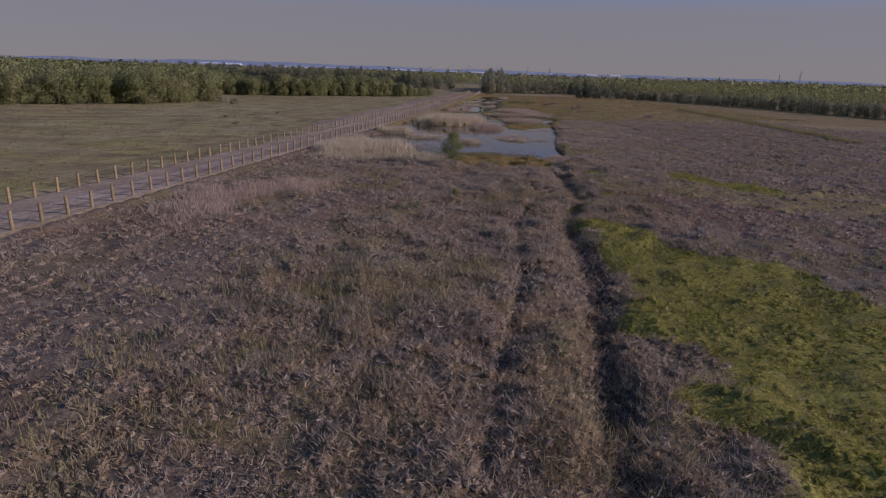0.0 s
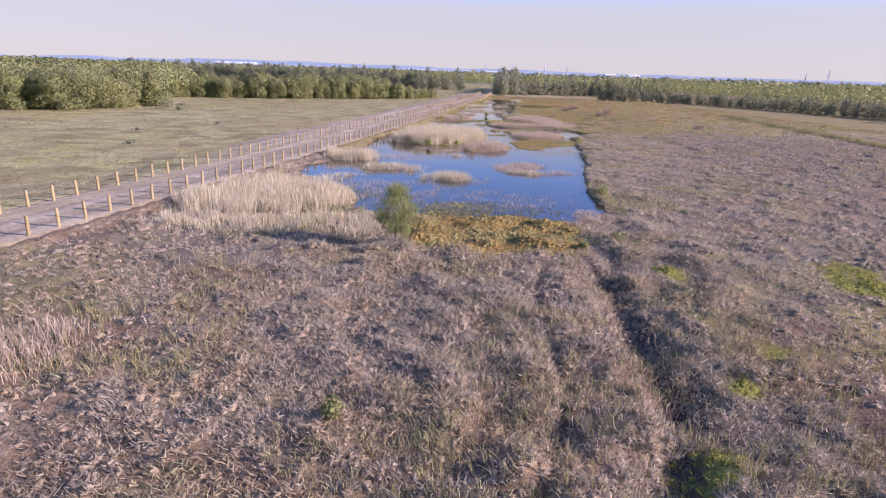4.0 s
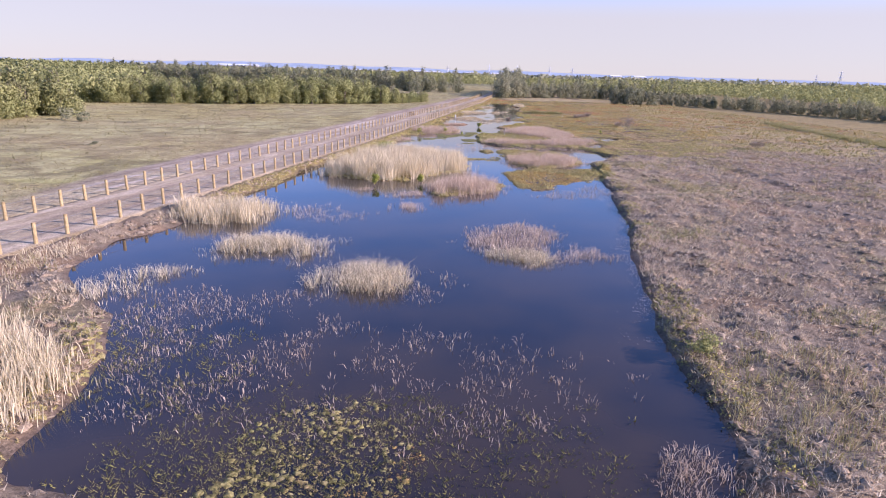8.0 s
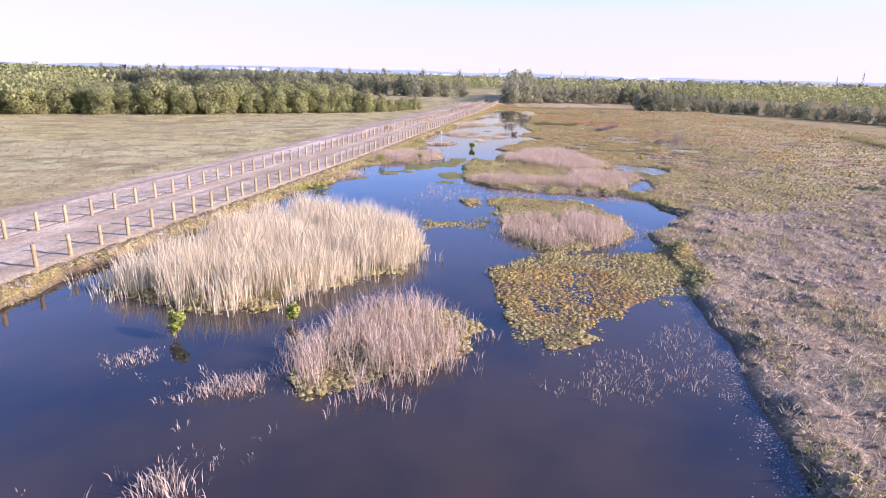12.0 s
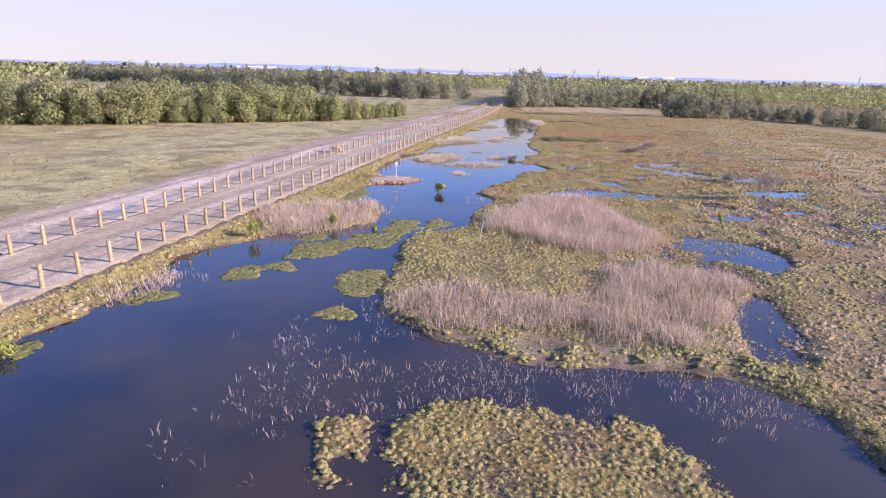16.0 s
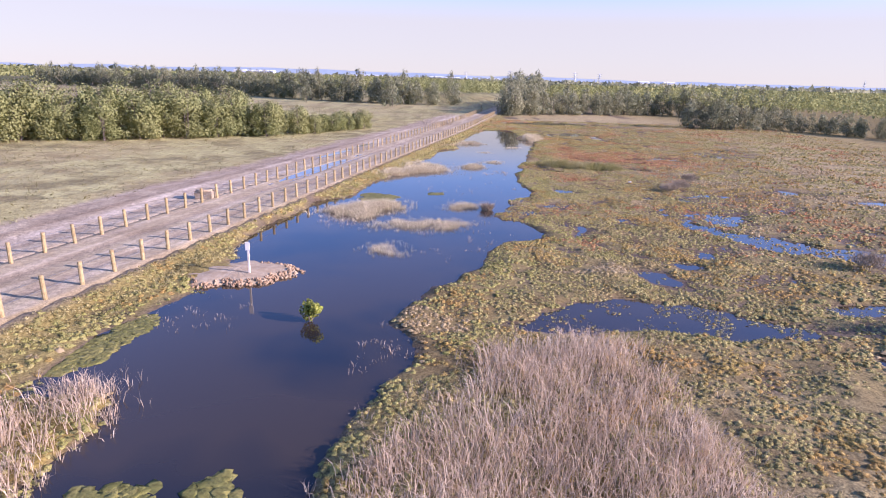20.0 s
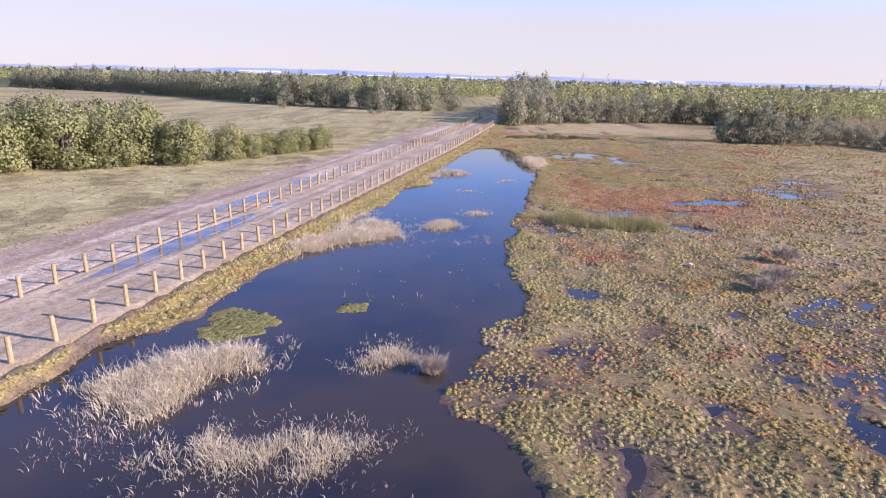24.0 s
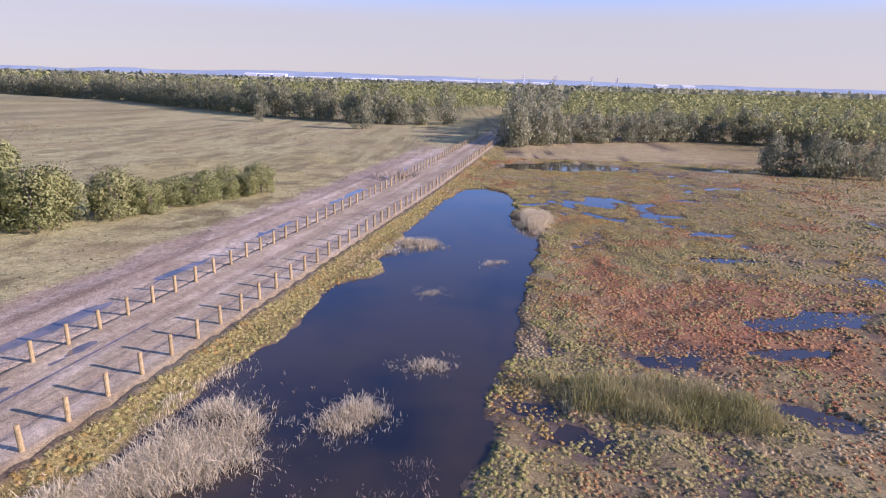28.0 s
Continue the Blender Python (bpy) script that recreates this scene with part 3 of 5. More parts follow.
def ground_colour(x, y, z):
    a = across(x, y)
    n, big = fnoise(x, y, 5, 31), fnoise(x, y, 30, 33)
    col = np.tile(np.array((0.235, 0.195, 0.135)), (len(x), 1))                   # dry litter
    col = blend(col, (0.25, 0.215, 0.09), 0.7 * step(0.52, 0.7, fnoise(x, y, 7, 35)))
    col = blend(col, (0.27, 0.18, 0.1), 0.6 * step(0.52, 0.68, fnoise(x, y, 5, 36)))
    col = blend(col, (0.2, 0.13, 0.085), step(-0.5, 1, HEATHER.metres(x, y) + 3 * (n - 0.5)))
    col = blend(col, (0.36, 0.31, 0.1), step(0, 0.4, oval(x, y, 36, 45, 14, 6, -20) + 1.2 * (n - 0.5)) * 0.8)
    marsh = step(0, 6, a) * step(128, 150, y + 0.2 * (x - 30))
    col = blend(col, (0.28, 0.23, 0.11), marsh)
    col = blend(col, (0.23, 0.185, 0.07), marsh * step(0.45, 0.65, big) * 0.8)
    col = blend(col, (0.22, 0.16, 0.07), marsh * step(0.55, 0.7, n) * 0.7)
    wide = np.maximum(step(282, 300, y), step(18, 45, np.abs(x - 1.4 - 0.196 * y)))
    col = blend(col, (0.46, 0.38, 0.19), marsh * wide * (0.55 + 0.45 * n))
    col = blend(col, (0.3, 0.14, 0.07), step(0.05, 0.35, oval(x, y, 54, 226, 11, 9) + 1.4 * (fnoise(x, y, 4, 67) - 0.5)) * marsh * 0.8)
    raft = step(-0.8, -0.1, in_any([r for r, up in RAFTS[:-2]], x, y))
    col = blend(col, (0.26, 0.2, 0.06), raft)
    col = blend(col, (0.28, 0.23, 0.08), step(0.7, 1.1, a) * step(5, 3.5, a) * step(95, 112, y))
    rich = step(-0.6, 0.6, np.maximum(MOSS.metres(x, y), 0.6 * in_any(MOSS_FAR, x, y)) + 5.0 * (fnoise(x, y, 3, 61) - 0.56))
    col = blend(col, (0.3, 0.29, 0.06), rich)
    wet = step(0.09, 0.01, z)
    col = blend(col, (0.13, 0.1, 0.075), wet)
    field = step(-WIDTH, -WIDTH - 0.8, a)
    col = blend(col, (0.45, 0.42, 0.2), field)
    col = blend(col, (0.36, 0.36, 0.08), field * step(0.4, 0.65, n) * step(150, 60, y - 0.3 * x))
    col = blend(col, (0.43, 0.375, 0.145), field * step(0.5, 0.7, big) * 0.7)
    col = blend(col, (0.22, 0.19, 0.09), field * step(0.48, 0.66, fnoise(x, y, 2.5, 37)) * 0.75)
    col = blend(col, (0.4, 0.33, 0.17), field * step(0.5, 0.68, fnoise(x, y, 11, 39)) * 0.5)
    edge = -WIDTH - 0.6 - (5.2 + 1.5 * n) * step(78, 112, y) - 1.2 * step(150, 200, y)
    sand = step(edge - 1, edge + 0.4, a) * step(0.35, 0.0, a) * step(318, 300, y)
    col = blend(col, (0.48, 0.4, 0.28), sand * (0.35 + 0.65 * step(80, 125, y)))
    col = blend(col, (0.62, 0.54, 0.42), sand * step(0.5, 0.7, fnoise(a * 4, y * 0.5, 4, 38)) * step(-6, -7, a))
    col = blend(col, (0.27, 0.2, 0.13), sand * np.exp(-((a + 10.6) / 0.4) ** 2) * 0.7)
    col = blend(col, (0.3, 0.23, 0.16), 0.5 * sand * step(0.4, 0.36, z) * step(-5.8, -6.4, a))
    col = blend(col, (0.31, 0.25, 0.1), step(80, 105, x) * step(110, 160, y + 0.3 * (x - 100)))
    far = step(380, 560, np.hypot(x - 20, y - 140))
    return blend(col, (0.2, 0.2, 0.09), far)


# ---- ground and water ----
def spread(lo, hi, cell, reach):
    core = np.arange(lo, hi + cell / 2, cell)
    grow = cell * np.cumsum(1.16 ** np.arange(1, 60))
    grow = grow[grow < reach]
    return np.concatenate([(lo - grow)[::-1], core, hi + grow])


ground = new("ground", grid_mesh("ground", spread(-18, 62, 0.4, 4500), spread(2, 262, 0.42, 4500), lambda x, y: land(x, y)[0], M_GROUND, ground_colour))
tagged(ground, "flat marsh ground of dry litter, mud and field grass", "ground", kind="structure")

water = new("water", raw_mesh("water", [(-9, 60, 0), (150, 60, 0), (150, 330, 0), (-9, 330, 0)], [(0, 1, 2, 3)], M_WATER))
tagged(water, "still dark marsh water reflecting the blue sky", "water", kind="structure")


ROAD_PUDDLES = ((-4.5, 206, 0.75, 13, 0),)


def road_height(s, y):
    r = 0.5 + 0.03 * (fnoise(s * 2, y * 0.4, 2.0, 41) - 0.5)
    for rut in (-1.4, -3.6):
        r = r - 0.035 * np.exp(-((s - rut) / 0.28) ** 2)
    for p in ROAD_PUDDLES:
        r = r - 0.06 * step(0, 0.5, oval(s, y, *p) + 0.7 * (fnoise(s, y, 1.5, 45) - 0.5))
    return r


ry_, rs_ = np.arange(-20, 420, 0.35), np.arange(-WIDTH - 0.6, 0.75, 0.26)
gs, gy = np.meshgrid(rs_, ry_)
rz = road_height(gs, gy) + 0.012
rz[:, 0] = rz[:, -1] = 0.3
gx = fence_x(gy) + gs / 0.973
nr, mr = gs.shape
ii = (np.arange(nr - 1)[:, None] * mr + np.arange(mr - 1)).ravel()
rme = raw_mesh("road", np.stack([gx.ravel(), gy.ravel(), rz.ravel()], 1), np.stack([ii, ii + 1, ii + mr + 1, ii + mr], 1), M_ROAD)
rc = np.ones((nr * mr, 4), np.float32)
rn = fnoise(gs.ravel() * 5, gy.ravel() * 0.35, 2.5, 43)
base = np.tile(np.array((0.43, 0.36, 0.235)), (nr * mr, 1))
base = blend(base, (0.55, 0.47, 0.34), step(0.45, 0.7, rn))
base = blend(base, (0.33, 0.26, 0.185), np.exp(-((gs.ravel() + 1.4) / 0.35) ** 2) * 0.6 + np.exp(-((gs.ravel() + 3.6) / 0.35) ** 2) * 0.6)
shoulder = np.maximum(step(0.15, 0.4, gs.ravel()), step(-WIDTH - 0.2, -WIDTH - 0.45, gs.ravel()))
rc[:, :3] = blend(base, (0.25, 0.2, 0.11), shoulder)
rme.attributes.new("cover", "FLOAT_COLOR", "POINT").data.foreach_set("color", rc.ravel())
rme.polygons.foreach_set("use_smooth", np.ones(len(rme.polygons), bool))
# standing water in the ruts
for px, py, lx, ly, pz in ((-4.45, 206, 0.9, 14, 0.484),):
    m = [(float(fence_x(py + e * ly)) + (px + f * lx) / 0.973, py + e * ly, pz) for e, f in ((-1, -1), (-1, 1), (1, 1), (1, -1))]
    tagged(new("puddle", raw_mesh("puddle", m, [(0, 1, 2, 3)], M_PUDDLE)), "shallow rain puddle lying in the road's wheel ruts", "puddle", kind="structure")
for py, ly, pz in ((156, 9, 0.362), (236, 26, 0.372), (283, 12, 0.375)):
    m = [(float(fence_x(py + e * ly)) + (-7.6 + f * 0.9) / 0.973, py + e * ly, pz) for e, f in ((-1, -1), (-1, 1), (1, 1), (1, -1))]
    tagged(new("puddle", raw_mesh("puddle", m, [(0, 1, 2, 3)], M_PUDDLE)), "long muddy puddle beside the road's field-side fence", "puddle", kind="structure")
road = tagged(new("road", rme), "straight pale dirt road with faint wheel ruts", "road", kind="structure")


# ---- plants by the thousand ----
def strewn(x0, x1, y0, y1, cell):
    """Jittered points over a rectangle."""
    gx, gy = np.meshgrid(np.arange(x0, x1, cell), np.arange(y0, y1, cell))
    gx, gy = gx.ravel(), gy.ravel()
    return gx + cell * rng.random(gx.size), gy + cell * rng.random(gy.size)


def blades(x, y, z, tall, wide, count, lean, spread_r, bend=0.5):
    """Tufts of tapering bent blades: count per point. tall: metres, an array."""
    n = len(x) * count
    px, py, pz = (np.repeat(v, count) for v in (x, y, z))
    h = np.repeat(tall, count) * (0.65 + 0.5 * rng.random(n))
    ang = rng.random(n) * 2 * np.pi
    r = spread_r * np.sqrt(rng.random(n))
    bx, by = px + r * np.cos(ang), py + r * np.sin(ang)
    dirn = ang + (rng.random(n) - 0.5) * 2.0
    out = h * lean * (0.4 + 0.9 * rng.random(n))
    face = rng.random(n) * np.pi
    w = wide * (0.6 + 0.8 * rng.random(n)) / 2
    wx, wy = w * np.cos(face), w * np.sin(face)
    mx, my = bx + out * 0.35 * np.cos(dirn), by + out * 0.35 * np.sin(dirn)
    tx, ty = bx + out * np.cos(dirn), by + out * np.sin(dirn)
    zb = pz - 0.03
    zm, zt = pz + h * 0.6, pz + h * (1 - bend * lean * rng.random(n))
    v = np.stack([np.stack([bx - wx, by - wy, zb], 1), np.stack([bx + wx, by + wy, zb], 1),
                  np.stack([mx + wx * 0.8, my + wy * 0.8, zm], 1), np.stack([mx - wx * 0.8, my - wy * 0.8, zm], 1),
                  np.stack([tx, ty, zt], 1)], 1).reshape(-1, 3)
    k = np.arange(n)[:, None] * 5
    f = np.concatenate([k + np.array((0, 1, 2)), k + np.array((0, 2, 3)), k + np.array((3, 2, 4))], 0)
    return v, f


def straws(x, y, z, tall, wide, count, lean, spread_r):
    """Tufts of thin leaning straws, one narrow pointed sliver each."""
    n = len(x) * count
    px, py, pz = (np.repeat(v, count) for v in (x, y, z))
    h = np.repeat(tall, count) * (0.5 + 0.8 * rng.random(n))
    ang = rng.random(n) * 2 * np.pi
    r = spread_r * np.sqrt(rng.random(n))
    bx, by = px + r * np.cos(ang), py + r * np.sin(ang)
    way = ang + (rng.random(n) - 0.5) * 2.4
    out = h * lean * (0.3 + 1.2 * rng.random(n))
    up = h * np.sqrt(np.maximum(0.06, 1 - (lean * rng.random(n)) ** 2))
    face = rng.random(n) * np.pi
    w = wide * (0.6 + 0.8 * rng.random(n)) / 2
    wx, wy = w * np.cos(face), w * np.sin(face)
    tx, ty, tz = bx + out * np.cos(way), by + out * np.sin(way), pz + up
    v = np.stack([np.stack([bx - wx, by - wy, pz - 0.03], 1), np.stack([bx + wx, by + wy, pz], 1), np.stack([tx, ty, tz], 1)], 1).reshape(-1, 3)
    return v, np.arange(n)[:, None] * 3 + np.array((0, 1, 2))


def wound(v, nrm):
    """Triangles turned so that their outer side lies along the given ways."""
    turned = np.sum(np.cross(v[:, 1] - v[:, 0], v[:, 2] - v[:, 0]) * nrm, 1) < 0
    v[turned] = v[turned][:, ::-1]
    return v.reshape(-1, 3)


def cushions(x, y, z, rad, dome, leaf, count, slim=0.3, spray=0.5):
    """Soft rounded cushions of small leaves, shaded as one rounded form; rad, dome and leaf are arrays of metres."""
    n = len(x) * count
    px, py, pz, rad, dome, leaf = (np.repeat(v, count) for v in (x, y, z, rad, dome, leaf))
    ang, u = rng.random(n) * 2 * np.pi, np.sqrt(rng.random(n))
    wave = 1 + 0.22 * np.sin(3 * ang + 9 * px) + 0.15 * np.sin(5 * ang + 7 * py)
    b = np.stack([px + rad * wave * u * np.cos(ang), py + rad * wave * u * np.sin(ang), pz + dome * (1 - u ** 2)], 1)
    slope = 2.2 * dome / rad * u
    up = np.stack([slope * np.cos(ang), slope * np.sin(ang), np.ones(n)], 1)
    up /= np.linalg.norm(up, axis=1)[:, None]
    flat_way = rng.normal(size=(n, 3))
    flat_way -= up * np.sum(flat_way * up, 1)[:, None]
    flat_way /= np.linalg.norm(flat_way, axis=1)[:, None] + 1e-6
    side = np.cross(up, flat_way) + 0.25 * rng.normal(size=(n, 3))
    grow = flat_way + up * (spray * 1.6 * rng.random(n))[:, None]
    h = (leaf * (0.6 + 0.8 * rng.random(n)))[:, None]
    side = side * h * (slim * (0.6 + 0.8 * rng.random(n)))[:, None]
    v = np.stack([b + side - grow * h * 0.35, b + grow * h * 0.75, b - side - grow * h * 0.35], 1)
    nrm = up + 0.3 * rng.normal(size=(n, 3))
    nrm /= np.linalg.norm(nrm, axis=1)[:, None]
    v = wound(v, nrm)
    return v, np.arange(n)[:, None] * 3 + np.array((0, 1, 2)), np.repeat(nrm, 3, 0)


def domes(x, y, z, rad, high, sides=7, ragged=0.3):
    """Rounded, uneven hummocks; rad and high are arrays of metres."""
    n = len(x)
    rings = ((1.0, -0.15), (0.86, 0.5), (0.45, 0.88)) if sides > 5 else ((1.0, -0.1), (0.62, 0.7))
    turn = rng.random(n)[:, None] * 6.283 + np.arange(sides)[None] * (6.283 / sides)
    tilt = (rng.random((n, 2)) - 0.5) * 0.5
    vs = []
    for r, h in rings:
        rr = rad[:, None] * r * (1 + ragged * (rng.random((n, sides)) - 0.5) * 2)
        hh = z[:, None] + high[:, None] * h * (1 + ragged * (rng.random((n, sides)) - 0.5) * 1.4)
        vs.append(np.stack([x[:, None] + rr * np.cos(turn) + tilt[:, :1] * rad[:, None] * h, y[:, None] + rr * np.sin(turn) + tilt[:, 1:] * rad[:, None] * h, hh], 2))
    top = np.stack([x + tilt[:, 0] * rad, y + tilt[:, 1] * rad, z + high], 1)[:, None]
    v = np.concatenate(vs + [top], 1)
    per, a = v.shape[1], np.arange(sides)
    b = (a + 1) % sides
    tri = [np.stack([q * sides + a, q * sides + b, (q + 1) * sides + b], 1) for q in range(len(rings) - 1)]
    tri += [np.stack([q * sides + a, (q + 1) * sides + b, (q + 1) * sides + a], 1) for q in range(len(rings) - 1)]
    q = (len(rings) - 1) * sides
    tri.append(np.stack([q + a, q + b, np.full(sides, per - 1)], 1))
    tri = np.concatenate(tri)
    return v.reshape(-1, 3), (np.arange(n)[:, None, None] * per + tri[None]).reshape(-1, 3)


def stuff(name, vf, mat, label, category, smooth=False):
    if not len(vf[1]):
        return None
    me = raw_mesh(name, vf[0], vf[1], mat)
    if len(vf) > 2:
        me.attributes.new("custom_normal", "FLOAT_VECTOR", "POINT").data.foreach_set("vector", vf[2].astype(np.float32).ravel())
    if smooth or len(vf) > 2:
        me.polygons.foreach_set("use_smooth", np.ones(len(me.polygons), bool))
    return tagged(new(name, me), label, category, kind="stuff")


def off_line(x, y):
    """Metres to the side of the line of the marsh's length."""
    return np.abs(x - (1.4 + 0.196 * y))


def thin(x, y, near, far_gone):
    """Keeps all points near the middle of the plan and ever fewer away from it."""
    share = np.clip(near / (off_line(x, y) + 1e-3), far_gone, 1)
    keep = rng.random(x.size) < share
    return x[keep], y[keep]


def stout(x, y, near, far_gone):
    """How much larger the tufts grow where they stand sparser."""
    return np.clip(near / (off_line(x, y) + 1e-3), far_gone, 1) ** -0.4


# beds of reeds: outline, height, ground between tufts, blade width, lean, raggedness
ROADSIDE = ((Zone((-10.2, 36.7), (-10, 40.4), (-7.3, 42.1), (-2.8, 47), (-3.8, 51), (-9, 48.4), (-13.4, 45.5), (-13.4, 41)), 0.65, 0.22, 0.018, 0.6, 2.4),
            (Zone((-11, 32), (-9, 36), (-10.5, 40), (-13.4, 41), (-13, 34)), 0.6, 0.22, 0.017, 0.6, 2.2),
            (Zone((-5.6, 66.2), (-2, 66.8), (2.2, 68.4), (3.7, 72.9), (2.6, 75.4), (-0.1, 77.5), (-3.6, 80), (-6.6, 76), (-8.4, 70)), 1.15, 0.2, 0.022, 0.3, 0.7),
            (Zone((-4, 62.6), (1.6, 62), (4.6, 61.2), (6, 61.4), (5.2, 66), (0.8, 66.8), (-5.2, 66.4), (-8, 65)), 0.7, 0.22, 0.018, 0.4, 1.0),
            (Zone((-6, 78.5), (-3.4, 82), (-3, 88), (-4.6, 86), (-6.8, 81)), 0.5, 0.24, 0.018, 0.6, 1.0))
STRAW = ((Zone((-1.5, 94.6), (0.6, 92.7), (3.5, 93.2), (4, 95), (4.6, 97.6), (2.6, 97.6), (-0.2, 98), (-1.2, 96.4)), 1.35, 0.18, 0.022, 0.3, 0.5),
         (Zone((4.6, 112.3), (7, 110.1), (10.1, 109.3), (12.6, 109.7), (15.5, 112.2), (17.1, 113.7), (19.2, 116.3), (19.2, 119.4), (18, 122), (16.4, 124.4), (14, 126.6), (11.4, 127.4), (8.4, 125.4), (6.4, 117.4)), 1.7, 0.19, 0.022, 0.26, 0.4),
         (Zone((3, 87.5), (4.7, 87), (6.6, 86.8), (7.7, 86.1), (8.9, 87.4), (9.1, 89.6), (6.3, 90.2), (4.1, 89.8)), 0.75, 0.15, 0.017, 0.9, 0.9),
         (Zone((9, 82.4), (11.1, 81.5), (12.5, 81.3), (13.2, 82.2), (13.9, 83.6), (12.8, 84.8), (10.5, 85.6), (9.2, 84.6)), 0.8, 0.15, 0.017, 0.95, 1.0),
         (Zone((-0.7, 81.2), (1.4, 80.8), (2.2, 82.2), (3.1, 84.4), (1.4, 84.6), (-0.2, 83.2)), 0.7, 0.16, 0.017, 0.8, 0.9),
         (Zone((17.4, 87), (18.2, 86), (19.7, 85.8), (20.6, 86.9), (20.3, 87.7), (19, 88.1), (17.7, 88.3)), 0.6, 0.14, 0.016, 0.95, 0.9))
WITHERED = ((Zone((14.6, 104.2), (16.4, 102.8), (18.2, 103), (19.8, 104.3), (21, 107), (20.6, 109.2), (18, 110.6), (15.5, 108.6), (14.4, 106)), 1.1, 0.18, 0.017, 0.5, 0.6),
            (Zone((16.3, 91.3), (17, 88.1), (20.8, 88.2), (21.7, 90.3), (21.9, 93.2), (19.4, 93.8), (16.8, 92.2)), 0.42, 0.22, 0.016, 0.8, 1.5),
            (Zone((21, 86.4), (22.7, 86.4), (24.3, 87), (23.7, 88.3), (22, 88.5)), 0.42, 0.19, 0.016, 0.9, 1.2),
            (Zone((12.2, 102.9), (14.3, 103.2), (14, 104), (12.4, 103.9)), 0.6, 0.15, 0.016, 0.8, 0.8),
            (Zone((12.6, 98.3), (13.7, 98.6), (13.5, 99.6), (12.7, 99.4)), 0.8, 0.14, 0.017, 0.6, 0.6),
            (Zone((23.7, 125.3), (23.6, 121.8), (24.3, 120.2), (25.7, 118.7), (29.2, 119.1), (30.9, 120.8), (32.8, 124), (32.2, 126), (30.1, 127.4), (28, 127.2), (25.7, 126)), 0.85, 0.19, 0.017, 0.6, 0.7),
            (Zone((22.9, 141.4), (23.9, 139.4), (26.9, 138.2), (30.5, 138.2), (32.5, 137.2), (36.4, 137.4), (38.4, 141.4), (40.4, 144.6), (39.6, 147), (36.4, 148), (33.6, 146), (31.4, 142), (28.8, 142.4), (26.6, 143.8), (24.6, 143.2)), 0.75, 0.2, 0.016, 0.7, 0.9),
            (Zone((27.9, 155.6), (29.7, 151.2), (32.4, 150.3), (35.9, 149.3), (39.2, 152), (38.8, 155.4), (38.2, 161), (38.6, 165.4), (34, 165.6), (32, 165.6), (30.6, 162), (29, 159.6)), 0.8, 0.19, 0.016, 0.65, 0.7),
            (Zone((19, 66.2), (21.6, 66.4), (21.6, 70.4), (19.6, 70.6)), 0.4, 0.2, 0.016, 0.7, 1.0),
            (Zone((13.2, 154.4), (16, 152.6), (19.1, 154), (20.9, 156.8), (21.3, 160.6), (19.6, 162.2), (16.6, 160.8), (13.2, 158)), 0.85, 0.18, 0.018, 0.6, 0.6),
            (Zone((10.7, 141.3), (12.4, 142.4), (13.1, 144.8), (11.6, 145.6), (10.4, 143.6)), 0.55, 0.16, 0.016, 0.7, 0.7),
            (Zone((8.6, 104.6), (9.9, 104.4), (10.2, 105.6), (8.9, 105.8)), 0.3, 0.2, 0.014, 0.8, 0.8))
BLEACHED = ((Zone((21.6, 186.6), (24.3, 185.4), (25.8, 186.3), (26.2, 187.3), (27.6, 188.3), (27.4, 191), (25, 190.6), (23.4, 189.8), (21.8, 188)), 0.65, 0.15, 0.024, 1.0, 0.8),
            (Zone((25.4, 183.5), (26.9, 183), (30.1, 182.7), (31.4, 183.2), (32.6, 184.8), (30.6, 185.5), (28.2, 185), (26.9, 185.2)), 0.5, 0.15, 0.02, 1.0, 1.2),
            (Zone((31.3, 189.6), (33.4, 190.4), (32.9, 191.4), (31.7, 191.3)), 0.5, 0.14, 0.02, 1.0, 0.9),
            (Zone((24.8, 203.6), (27.4, 205.8), (29.4, 207.6), (31.7, 208.8), (31, 211.4), (29.2, 214), (27.6, 213), (26.4, 210), (25.2, 207.4), (24.2, 205)), 0.65, 0.15, 0.024, 1.0, 1.0),
            (Zone((32.9, 211.1), (35.3, 212.1), (35.1, 214), (33.6, 213.8)), 0.6, 0.16, 0.02, 0.9, 1.1),
            (Zone((35.9, 216.6), (38, 216.8), (37.6, 217.8), (36, 217.8)), 0.5, 0.16, 0.02, 0.9, 1.0),
            (Zone((32.6, 235.6), (34.6, 236.8), (37, 238.8), (35.6, 240.4), (33.4, 239.6)), 0.6, 0.17, 0.024, 1.0, 0.9),
            (Zone((44.4, 246.5), (46.4, 243.4), (48.4, 251), (45.6, 252.6)), 0.9, 0.18, 0.022, 0.6, 0.7),
            (Zone((26.2, 177.4), (28.4, 176.8), (28, 178.4), (26.8, 178.6)), 0.5, 0.16, 0.018, 0.8, 1.0),
            (Zone((36.2, 227), (37.8, 227.2), (37.4, 228), (36.4, 228)), 0.35, 0.18, 0.02, 0.9, 1.0),
            (Zone((40.6, 233.8), (42.4, 234.2), (42, 235.2), (40.8, 235)), 0.35, 0.2, 0.02, 0.9, 1.0),
            (Zone((26.6, 211.4), (27.8, 214.6), (28.4, 217.2), (27.4, 216), (26.2, 213)), 0.5, 0.17, 0.02, 0.6, 0.8))


